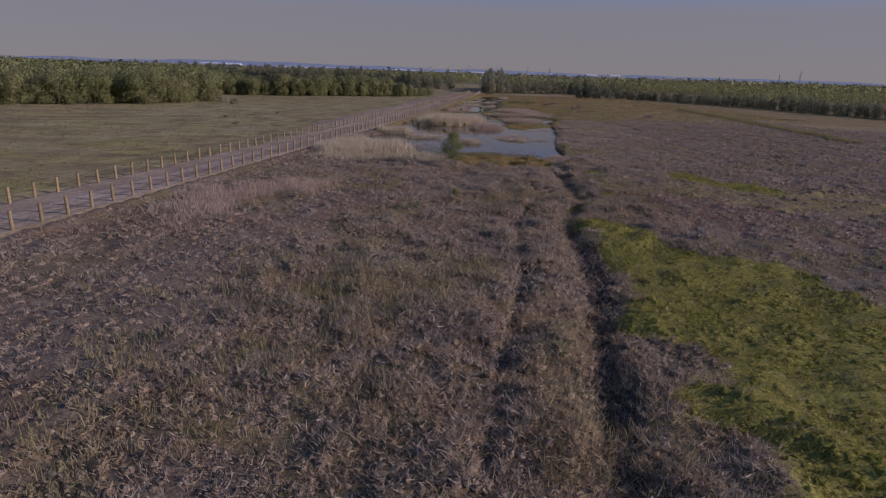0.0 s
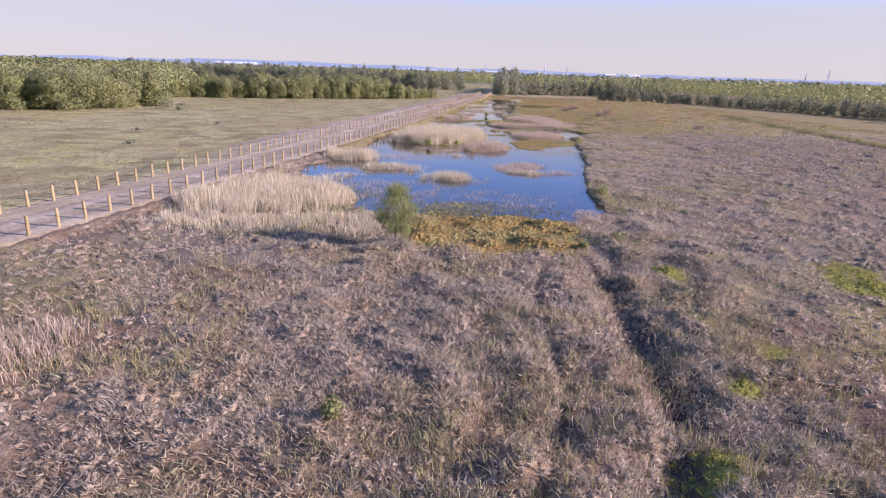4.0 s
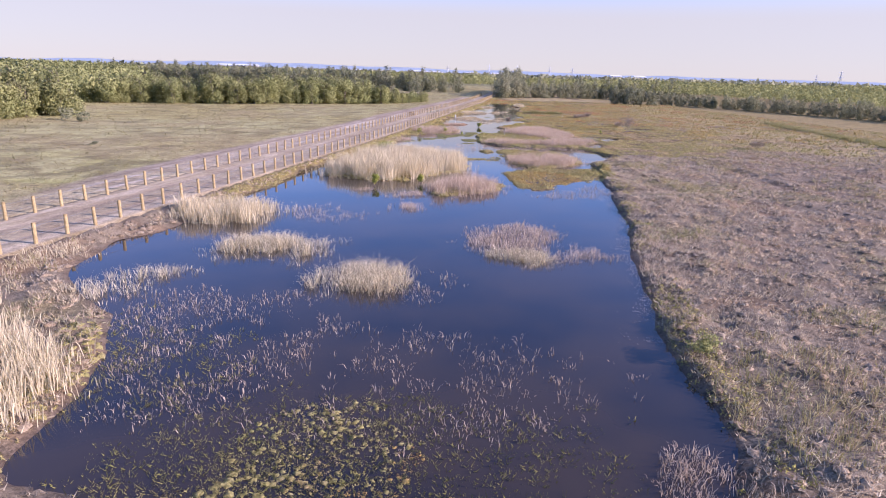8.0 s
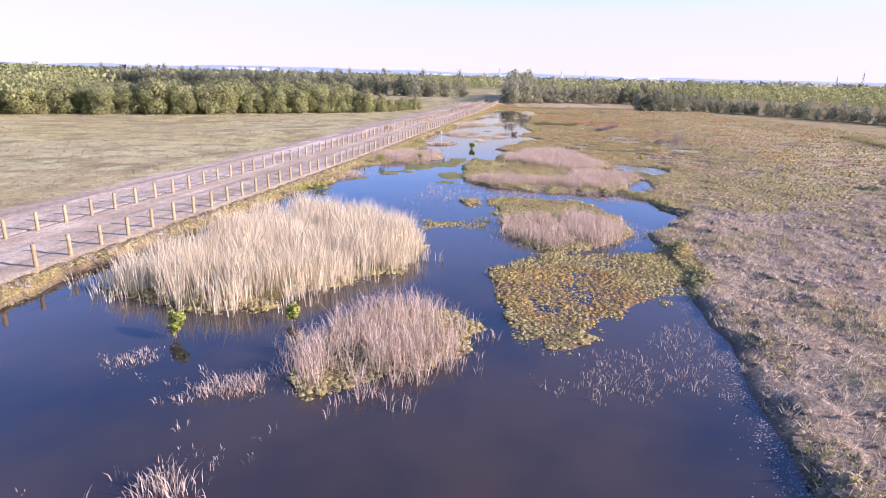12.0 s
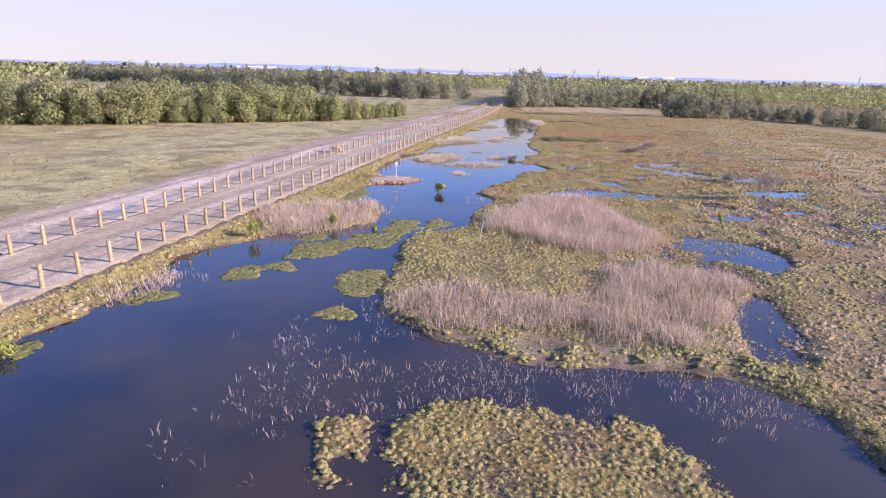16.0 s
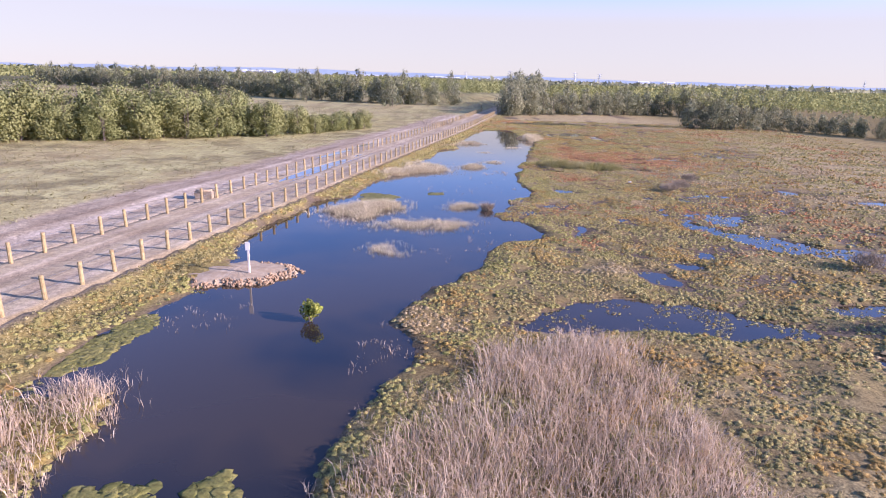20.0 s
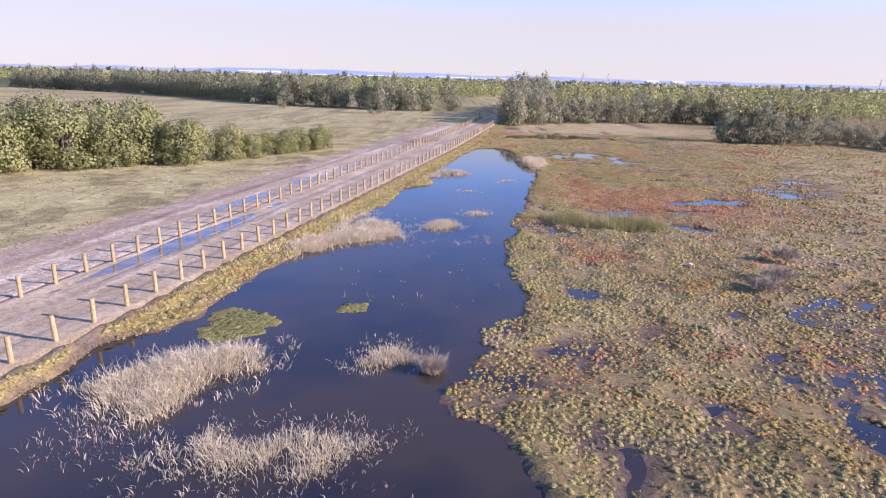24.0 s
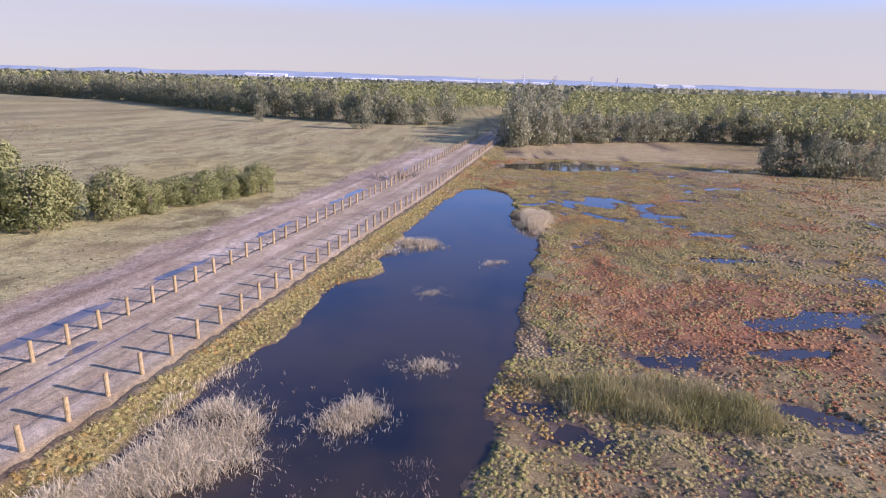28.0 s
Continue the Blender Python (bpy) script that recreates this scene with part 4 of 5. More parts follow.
def bed(zone, tall, cell, wide, lean, rag, mat, label):
    x, y = strewn(zone.lo[0] - 1, zone.hi[0] + 1, zone.lo[1] - 1, zone.hi[1] + 1, cell)
    o = zone.metres(x, y) + rag * (1.8 * (fnoise(x, y, 2.0, 51) - 0.5) + 1.2 * (fnoise(x, y, 0.7, 52) - 0.5))
    keep = (o > 0) & (rng.random(x.size) < (0.15 + 0.8 * o / min(1.0, zone.size)) * (0.15 + 1.5 * step(0.3, 0.65, fnoise(x, y, 1.4, 54)))) & (across(x, y) > 0.8)
    keep |= (o > -0.8) & (o <= 0) & (rng.random(x.size) < 0.05) & (across(x, y) > 0.8)
    keep &= in_any(SHALLOWS, x, y) < 0.3
    x, y, o = x[keep], y[keep], o[keep]
    z = np.maximum(land(x, y)[0], -0.05)
    h = tall * (0.5 + 0.5 * step(0, 0.8, o)) * (0.6 + 0.75 * fnoise(x, y, 1.3, 53))
    return stuff("reed_bed", blades(x, y, z, h, wide, 5, lean, 0.17), mat, label, "reeds")


for beds, mat, label in ((ROADSIDE[:2], M_PINKREED, "ragged band of withered reeds along the roadside"), (ROADSIDE[2:], M_REED, "bed of pale straw-coloured reeds beside the road"), (STRAW, M_REED, "bed of tall pale straw-coloured reeds standing in water"),
                         (WITHERED, M_PINKREED, "withered pinkish-brown reeds at the water's edge"), ([(z_, tall, cell * 0.72, wide * 0.85, lean, rag * 0.6) for z_, tall, cell, wide, lean, rag in BLEACHED], M_REED, "clump of bent bleached reeds standing in water")):
    for b in beds:
        bed(*b, mat, label)

# dry sedge on the near flat and beside the pond
x, y = strewn(-45, 95, -6, 165, 0.36)
x, y = thin(x, y, 10, 0.06)
z, d = land(x, y)
a = across(x, y)
lush = np.maximum(MOSS.metres(x, y), 0.6 * in_any(MOSS_FAR, x, y)) + 5.0 * (fnoise(x, y, 3, 61) - 0.56) > 0
gold = GOLD.metres(x, y) + 2.0 * (fnoise(x, y, 3, 77) - 0.5) + 0.5 * (rng.random(x.size) - 0.5) > 0
sedge_edge = 128 + 0.25 * (x - 30) + 22 * (fnoise(x, y, 12, 62) - 0.5)
flat = (d < 0.1) & (a > 0.9) & (y < sedge_edge) & (z > 0.02 - 0.6 * (y < 60)) & ~gold & (in_any([r for r, up in RAFTS], x, y) < -0.1)
keep = flat & ~(lush & (rng.random(x.size) < 0.8))
# matted hummocks under the straw
lump = flat & ~lush & ((y > 62) | (off_line(x, y) > 10)) & (rng.random(x.size) < 0.4 + 1.2 * step(0.35, 0.6, fnoise(x, y, 2.2, 17)))
hx_, hy_, hz_ = x[lump], y[lump], z[lump]
grow = stout(hx_, hy_, 10, 0.06)
rise = (0.05 + 0.13 * rng.random(hx_.size)) * (0.4 + 1.0 * fnoise(hx_, hy_, 3, 98)) * grow ** 0.6
wide = (0.13 + 0.2 * rng.random(hx_.size)) * grow
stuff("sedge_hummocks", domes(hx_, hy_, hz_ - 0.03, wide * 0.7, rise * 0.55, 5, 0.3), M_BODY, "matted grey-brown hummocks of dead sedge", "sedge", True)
stuff("sedge_hummocks", cushions(hx_, hy_, hz_ - 0.02, wide, rise, 0.105 * grow, 13, 0.15, 0.9), M_SEDGE, "matted grey-brown dead sedge on low hummocks", "sedge")
xs_, ys_, zs_ = x[keep], y[keep], z[keep]
h = (0.11 + 0.14 * step(0.3, 0.75, fnoise(xs_, ys_, 2.0, 63))) * (0.6 + 0.7 * rng.random(xs_.size)) * stout(xs_, ys_, 10, 0.06)
stuff("dry_sedge", straws(xs_, ys_, zs_ + 0.05, h, 0.016, 5, 0.75, 0.26), M_SEDGE, "matted greyish-brown dry sedge covering the flat", "sedge")
qx, qy = strewn(-12, 26, 6, 64, 0.26)
qz, qd = land(qx, qy)
clear = (off_line(qx, qy) < 10.5) & (across(qx, qy) > 0.9) & (qd < -0.3) & ~(np.maximum(MOSS.metres(qx, qy), 0.6 * in_any(MOSS_FAR, qx, qy)) + 5.0 * (fnoise(qx, qy, 3, 61) - 0.56) > 0)
clear &= GOLD.metres(qx, qy) < 0
clear &= rng.random(qx.size) < 0.45 + 1.3 * step(0.35, 0.6, fnoise(qx, qy, 1.4, 17))
qx, qy, qz = qx[clear], qy[clear], qz[clear]
rise = (0.06 + 0.2 * rng.random(qx.size)) * (0.4 + 1.1 * fnoise(qx, qy, 2.6, 98))
wide = 0.1 + 0.17 * rng.random(qx.size)
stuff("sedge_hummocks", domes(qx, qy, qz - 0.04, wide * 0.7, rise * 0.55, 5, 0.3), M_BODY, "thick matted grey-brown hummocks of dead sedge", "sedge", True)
stuff("sedge_hummocks", cushions(qx, qy, qz - 0.03, wide, rise, 0.09 + 0.06 * rng.random(qx.size), 17, 0.12, 0.9), M_SEDGE, "thick matted grey-brown dead sedge on hummocks", "sedge")
qh = (0.16 + 0.26 * step(0.3, 0.7, fnoise(qx, qy, 1.5, 17))) * (0.7 + 0.5 * rng.random(qx.size))
stuff("dry_sedge", straws(qx, qy, qz + 0.3 * rise, qh * 0.7, 0.011, 7, 0.8, 0.2), M_SEDGE, "thick matted greyish-brown dry sedge tussocks", "sedge")
# taller ragged tussocks and a few green ones among it
pick = rng.random(xs_.size) < 0.6 * step(0.5, 0.7, fnoise(xs_, ys_, 5, 78))
stuff("tall_sedge", blades(xs_[pick], ys_[pick], zs_[pick], 0.34 * (0.6 + 0.5 * rng.random(pick.sum())), 0.014, 8, 0.7, 0.22), M_PINKREED, "ragged upright tussocks of dead sedge", "sedge")
pick = rng.random(xs_.size) < 0.5 * step(0.56, 0.72, fnoise(xs_, ys_, 6, 79)) + 0.7 * (oval(xs_, ys_, -4.8, 48, 1.8, 5, -25) > 0) + 0.35 * (oval(xs_, ys_, -2, 24, 7, 5, 0) + 0.9 * (fnoise(xs_, ys_, 3, 93) - 0.5) > 0)
stuff("rank_grass", blades(xs_[pick], ys_[pick], zs_[pick], 0.5 * (0.6 + 0.5 * rng.random(pick.sum())), 0.016, 11, 0.5, 0.22), M_RUSH, "patches of rank olive-green grass among the sedge", "grass")
# pale bent straw beside the far bank
pick = (off_line(xs_, ys_) < 22) & (rng.random(xs_.size) < 0.4) & (ys_ > 62)
stuff("dead_straw", straws(xs_[pick], ys_[pick], zs_[pick], 0.14 + 0.14 * rng.random(pick.sum()), 0.018, 8, 0.7, 0.25), M_REED, "bleached bent straw along the bank", "straw")
keep = lush & (d < 0) & (z > -0.3) & (rng.random(x.size) < 0.6 + 1.4 * step(0.3, 0.55, fnoise(x, y, 2.6, 88)))
xs_, ys_, zs_ = x[keep], y[keep], z[keep]
stuff("lush_grass", straws(xs_, ys_, zs_ + 0.08, 0.17 * (0.4 + 1.1 * fnoise(xs_, ys_, 1.6, 64)), 0.011, 8, 0.8, 0.36), M_LUSH, "bright yellow-green soft marsh grass", "grass")
mx_, my_ = strewn(8, 38, 0, 60, 0.26)
mz_, md_ = land(mx_, my_)
k = (np.maximum(MOSS.metres(mx_, my_), 0.6 * in_any(MOSS_FAR, mx_, my_)) + 5.0 * (fnoise(mx_, my_, 3, 61) - 0.56) > 0) & (rng.random(mx_.size) < 0.35 + step(0.35, 0.6, fnoise(mx_, my_, 1.5, 88)))
mx_, my_, mz_ = mx_[k], my_[k], mz_[k]
rise = (0.04 + 0.16 * rng.random(mx_.size)) * (0.3 + 1.1 * fnoise(mx_, my_, 2, 97))
wide = 0.1 + 0.18 * rng.random(mx_.size)
stuff("lush_grass", domes(mx_, my_, mz_ - 0.04, wide * 0.75, rise * 0.6, 5, 0.3), M_LUSH, "bright yellow-green soft tussocks of marsh grass", "grass", True)
stuff("lush_grass", cushions(mx_, my_, mz_ - 0.03, wide, rise, np.full(mx_.size, 0.06), 26, 0.2, 0.6), M_LUSH, "bright yellow-green soft tussocks of marsh grass", "grass")
# green fringe along the pond's straight bank
x, y = strewn(18, 40, 66, 135, 0.3)
z, d = land(x, y)
keep = (d < 0.3) & (d > -1.3) & (across(x, y) > 8) & (rng.random(x.size) < 1.3 * step(0.35, 0.6, fnoise(x, y, 3, 82)))
stuff("bank_grass", cushions(x[keep], y[keep], z[keep], 0.12 + 0.14 * rng.random(keep.sum()), 0.06 + 0.16 * rng.random(keep.sum()), np.full(keep.sum(), 0.08), 16, 0.2), M_EDGE, "olive-green grass fringe along the pond's bank", "grass")

RED = Zone((43.4, 224.4), (45.8, 219.2), (53.2, 218.6), (57.4, 215.6), (62, 214), (66, 224.4), (58, 227), (53.7, 231), (48.6, 232))
# samphire flats
x, y = strewn(-5, 110, 55, 300, 0.2)
x, y = thin(x, y, 8, 0.05)
z, d = land(x, y)
a = across(x, y)
sedge_edge = 128 + 0.25 * (x - 30) + 22 * (fnoise(x, y, 12, 62) - 0.5)
raft = in_any([r for r, up in RAFTS], x, y) > -0.5
gold = GOLD.metres(x, y) + 2.0 * (fnoise(x, y, 3, 77) - 0.5) + 0.5 * (rng.random(x.size) - 0.5) > 0
fringe = FRINGE.metres(x, y) + 1.5 * (fnoise(x, y, 1.5, 75) - 0.5) > 0
verge = (a < 2.4 + 1.6 * fnoise(x, y, 3, 66)) & (y > 100)
keep = (a > 0.8) & (z > np.where(raft, -0.09, 0.01 - 0.11 * ((fnoise(x, y, 1.4, 89) + 0.25 * (rng.random(x.size) - 0.5) > 0.5) & (y < 240)))) & ((y > sedge_edge) | raft | verge | gold | fringe) & ((d < 0.2) | raft) & (oval(x, y, 20.3, 172.8, 2.2, 1.8) < 0)
keep &= rng.random(x.size) < (0.4 + 1.5 * fnoise(x, y, 2, 65)) * (0.2 + 1.3 * step(0.33, 0.55, fnoise(x, y, 1.1, 69))) + 0.7 * raft + 0.4 * gold + 0.3 * fringe
x, y, z = x[keep], y[keep], np.maximum(z[keep], -0.03)
red = RED.within(x, y) + 1.4 * (fnoise(x, y, 4, 67) - 0.5) + 1.1 * (rng.random(x.size) - 0.5) > 0.2
red |= (y > 178) & (x > 38) & (fnoise(x, y, 5, 94) + 0.25 * (rng.random(x.size) - 0.5) > 0.68)
orange = ((GOLD.metres(x, y) > -1.5) & (fnoise(x, y, 1.8, 87) + 0.3 * (rng.random(x.size) - 0.5) > 0.42)) | ((oval(x, y, 25.5, 112, 3.4, 4) > 0) & (rng.random(x.size) < 0.7)) | ((y > 150) & (fnoise(x, y, 2.6, 95) + 0.3 * (rng.random(x.size) - 0.5) > 0.62))
brown = ~red & ~orange & (fnoise(x, y, 6, 83) > 0.66) & (y > 120)
d_ = land(x, y)[1]
rim = ~red & ~orange & ~brown & (y > 134) & (rng.random(x.size) < 0.8 * step(-3.5, -0.3, d_ + 3 * (fnoise(x, y, 4, 90) - 0.5)))
for sel, name, mat, label in ((red, "red_samphire", M_RED, "low red-tinted samphire cushions on wet mud"),
                              (orange & ~red, "orange_samphire", M_ORANGE, "golden-orange samphire cushions at the water's edge"),
                              (brown, "dry_samphire", M_DRYSAMPHIRE, "greyish withered samphire patches on the flat"),
                              (rim, "green_samphire", M_EDGE, "fresh olive-green samphire along the water's edge"),
                              (~red & ~orange & ~brown & ~rim, "samphire", M_SAMPHIRE, "low yellow-green samphire cushions covering the flat")):
    big = stout(x[sel], y[sel], 8, 0.05)
    h = (0.35 + 0.9 * fnoise(x[sel], y[sel], 1.0, 68)) * (0.8 + 0.4 * rng.random(sel.sum())) * big
    by_path = (off_line(x[sel], y[sel]) < 12) | (across(x[sel], y[sel]) < 6)
    for k, leaf, count in ((by_path, 0.05, 12), (~by_path, 0.065, 4)):
        cx_, cy_, cz_, ch_ = x[sel][k], y[sel][k], z[sel][k], h[k]
        wide, rise = 0.075 * ch_ + 0.045, (0.11 * ch_ + 0.015) * (0.4 + 1.1 * rng.random(ch_.size))
        stuff(name, domes(cx_, cy_, cz_ - 0.02, wide * 1.15, rise * 0.4 + 0.012, 5, 0.45), mat, label, "samphire", True)
        stuff(name, cushions(cx_, cy_, cz_, wide * 1.2, rise * 0.85, leaf * big[k] * (0.7 + 0.4 * rng.random(k.sum())), count), mat, label, "samphire")

# bushy verge between road and water
x, y = strewn(-2, 60, 98, 318, 0.27)
a = across(x, y)
z, d = land(x, y)
keep = (a > 0.75) & (a < 2.1 + 1.2 * fnoise(x, y, 4, 66)) & (z > -0.05) & (rng.random(x.size) < 0.4 + 0.9 * fnoise(x, y, 2, 85))
x, y, z = x[keep], y[keep], z[keep]
stuff("verge_shrubs", cushions(x, y, z, 0.12 + 0.12 * rng.random(x.size), 0.3 * (0.2 + 0.9 * fnoise(x, y, 1.2, 86)) * rng.random(x.size), np.full(x.size, 0.075), 18, 0.2), M_VERGE, "bushy olive samphire along the road's verge", "samphire")

# green rushes
x, y = strewn(40, 56, 208, 222, 0.17)
o = oval(x, y, 47.3, 214.3, 5.4, 2.4, -6) + 0.9 * (fnoise(x, y, 2, 71) - 0.5)
keep = (o > 0) & (rng.random(x.size) < 0.3 + 2 * o)
x, y, o = x[keep], y[keep], o[keep]
stuff("green_rushes", blades(x, y, land(x, y)[0], 0.95 * (0.4 + 0.6 * step(0, 0.35, o)) * (0.6 + 0.7 * fnoise(x, y, 1.5, 72)), 0.02, 5, 0.5, 0.16), M_RUSH, "stand of upright green and straw rushes", "rushes")

# rank sedge along a drain across the flat
y = 92 + 105 * rng.random(5200)
x = 78 + 0.19 * (y - 95) + rng.normal(size=y.size) * 0.7
stuff("drain_sedge", straws(x, y, land(x, y)[0], 0.35 + 0.45 * rng.random(x.size), 0.05, 6, 0.5, 0.3), M_RUSH, "dark rank sedge along a drain across the flat", "sedge")

# field grass
x, y = strewn(-110, 40, 20, 340, 0.7)
a = across(x, y)
keep = (a < -WIDTH - 1.0 - (5.4 + 1.5 * fnoise(x, y, 5, 31)) * step(78, 112, y)) & (rng.random(x.size) < np.clip(22 / np.abs(a), 0.1, 1) * (0.2 + fnoise(x, y, 4, 73)))
x, y = x[keep], y[keep]
z = land(x, y)[0]
big = np.clip(22 / np.abs(across(x, y)), 0.1, 1) ** -0.4
stuff("field_grass", cushions(x, y, z, (0.16 + 0.3 * rng.random(x.size)) * big, (0.06 + 0.14 * rng.random(x.size)) * (0.4 + fnoise(x, y, 3, 74)) * big, 0.1 * big, 9, 0.2, 0.8), M_FIELD, "short olive-brown grass tussocks of the open field", "grass")

# floating algae
ax_, ay_ = [], []
for m in MATS:
    x, y = strewn(m.lo[0] - 0.6, m.hi[0] + 0.6, m.lo[1] - 0.6, m.hi[1] + 0.6, 0.15)
    o = m.metres(x, y) + 1.1 * (fnoise(x, y, 1.2, 15) - 0.5) + 0.6 * (fnoise(x, y, 0.4, 16) - 0.5)
    keep = (o > 0.02) & (land(x, y)[0] < 0) & (rng.random(x.size) < 0.85)
    ax_.append(x[keep])
    ay_.append(y[keep])
x, y = np.concatenate(ax_), np.concatenate(ay_)
stuff("floating_algae", domes(x, y, x * 0 + 0.004, 0.15 + 0.12 * rng.random(x.size), 0.008 + 0.016 * rng.random(x.size), 6, 0.4), M_ALGAE, "yellow-green sheets of algae floating on the pond", "algae", True)

# pale flecks added along the straight bank to imitate its whitish shallow sheen
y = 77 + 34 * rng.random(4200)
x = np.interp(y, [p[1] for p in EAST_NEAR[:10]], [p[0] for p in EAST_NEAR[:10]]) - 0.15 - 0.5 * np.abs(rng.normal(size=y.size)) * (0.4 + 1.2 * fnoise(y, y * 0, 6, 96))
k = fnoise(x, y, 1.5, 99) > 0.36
stuff("bank_sheen_flecks", domes(x[k], y[k], x[k] * 0 + 0.003, 0.009 + 0.017 * rng.random(k.sum()), np.full(k.sum(), 0.004), 5, 0.4), M_SHEEN, "pale flecks imitating the whitish sheen of shallow water along the pond's bank", "scum")

# weed breaking the surface along the near shore
x, y = strewn(-2, 22, 64, 82, 0.17)
z, d = land(x, y)
o = np.maximum(oval(x, y, 11.5, 69.5, 7.5, 4.4), 0.7 * oval(x, y, 4.5, 75, 4, 5)) + 0.9 * (fnoise(x, y, 2.5, 84) - 0.5)
keep = (z < 0.04) & (rng.random(x.size) < 1.1 * o)
x, y, o = x[keep], y[keep], o[keep]
stuff("water_weed", straws(x, y, x * 0 - 0.02, 0.06 + 0.09 * rng.random(x.size), 0.016, 10, 0.9, 0.14), M_ALGAE, "olive-brown weed breaking the surface of shallow water", "weed")

# sparse stalks in the open water: centre, radii, share
STALKS = ((31, 134.5, 8, 3.0, 0.7), (25, 135, 5, 4, 0.5), (19, 91, 3.4, 3.2, 1.0), (22.7, 87.4, 2.4, 1.3, 1.0), (13, 83, 3.2, 3, 0.5), (6, 77, 7, 6, 0.9), (14, 74, 8, 4, 0.4), (7.7, 97, 3.8, 3.2, 0.55),
          (14.2, 77.6, 1.6, 0.9, 0.9), (13.6, 101, 2.4, 2.4, 0.4), (22, 138, 5, 4, 0.4), (19.6, 134, 3, 5, 0.3), (25.5, 104.6, 4.4, 2.6, 0.8), (28.6, 164, 1.6, 5, 0.3), (29, 106.5, 2, 3, 0.4),
          (20, 168, 3, 3, 0.1), (31, 181, 6, 6, 0.04), (33, 205, 6, 16, 0.04), (36.6, 208.4, 1.6, 1.8, 0.5), (23.6, 185, 2, 2.4, 0.5))
x, y = strewn(-2, 46, 68, 262, 0.24)
z, d = land(x, y)
chance = np.zeros(x.size)
for cx, cy, rx, ry, share in STALKS:
    chance = np.maximum(chance, share * step(0, 0.5, oval(x, y, cx, cy, rx, ry)))
keep = (d > 0.2) & (z < 0) & (rng.random(x.size) < 1.8 * chance * step(0.35, 0.65, fnoise(x, y, 1.6, 76)))
x, y = x[keep], y[keep]
stuff("water_stalks", blades(x, y, x * 0 - 0.05, 0.06 + 0.3 * rng.random(x.size), 0.014, 4, 0.7, 0.14), M_PINKREED, "sparse broken reed stalks poking from open water", "stalks")


# ---- trees ----
def crown_points(lobes, count, spray):
    """Leaf centres and outward ways over a set of lobes (centre, radii)."""
    pts, outs = [], []
    share = np.array([l[3] * l[4] for l in lobes])
    share = share / share.sum()
    for (cx, cy, cz, r, rz), s in zip(lobes, share):
        n = max(3, int(count * s))
        v = rng.normal(size=(n, 3))
        v /= np.linalg.norm(v, axis=1)[:, None]
        rad = 1 - spray * rng.random(n) ** 2
        pts.append(np.stack([cx + v[:, 0] * r * rad, cy + v[:, 1] * r * rad, cz + v[:, 2] * rz * rad], 1))
        outs.append(v)
    return np.concatenate(pts), np.concatenate(outs)


def leaf_quads(p, out, size, droop=0.0):
    n = len(p)
    s = rng.normal(size=(n, 3))
    u = np.cross(out + 0.6 * s, rng.normal(size=(n, 3)))
    u /= np.linalg.norm(u, axis=1)[:, None] + 1e-6
    w = np.cross(u, out + 0.5 * s)
    w /= np.linalg.norm(w, axis=1)[:, None] + 1e-6
    w[:, 2] -= droop
    k = size * (0.6 + 0.8 * rng.random(n))[:, None]
    u, w = u * k * 0.5, w * k * (0.5 + droop * 0.6)
    v = np.stack([p - u - w * 0.7, p + u - w * 0.5, p + w], 1)
    nrm = out + 0.35 * rng.normal(size=(n, 3))
    nrm /= np.linalg.norm(nrm, axis=1)[:, None]
    v = wound(v, nrm)
    return v, np.arange(n)[:, None] * 3 + np.array((0, 1, 2)), np.repeat(nrm, 3, 0)


def leafy(vf, mat):
    """A crown whose leaves are shaded as parts of rounded clumps."""
    me = raw_mesh("crown", vf[0], vf[1], mat)
    me.attributes.new("custom_normal", "FLOAT_VECTOR", "POINT").data.foreach_set("vector", vf[2].astype(np.float32).ravel())
    me.polygons.foreach_set("use_smooth", np.ones(len(me.polygons), bool))
    return me


def limb(bm, pts, r0, r1, sides=6):
    rings = []
    for i, p in enumerate(pts):
        p = Vector(p)
        r = r0 + (r1 - r0) * i / (len(pts) - 1)
        rings.append([bm.verts.new(p + Vector((math.cos(t) * r, math.sin(t) * r, 0))) for t in (2 * math.pi * k / sides for k in range(sides))])
    for a, b in zip(rings, rings[1:]):
        for k in range(sides):
            bm.faces.new((a[k], a[(k + 1) % sides], b[(k + 1) % sides], b[k]))
    bm.faces.new(rings[-1])


def trunk_mesh(tall, r, spread_w, limbs, base_split=1):
    bm = bmesh.new()
    for s in range(base_split):
        dx, dy = (rng.random(2) - 0.5) * spread_w * (0.5 if base_split > 1 else 0.15)
        limb(bm, [(dx * 0.2, dy * 0.2, -0.25), (dx * 0.5, dy * 0.5, tall * 0.35), (dx, dy, tall * 0.85)], r, r * 0.25)
        for k in range(limbs):
            t = 0.25 + 0.5 * (k + rng.random()) / limbs
            an = rng.random() * 6.28
            bx, by, bz = dx * t, dy * t, tall * t
            ln = spread_w * (0.35 + 0.2 * rng.random())
            limb(bm, [(bx, by, bz), (bx + ln * 0.5 * math.cos(an), by + ln * 0.5 * math.sin(an), bz + tall * 0.1),
                      (bx + ln * math.cos(an), by + ln * math.sin(an), bz + tall * 0.24)], r * 0.45, r * 0.12, 4)
    return bm


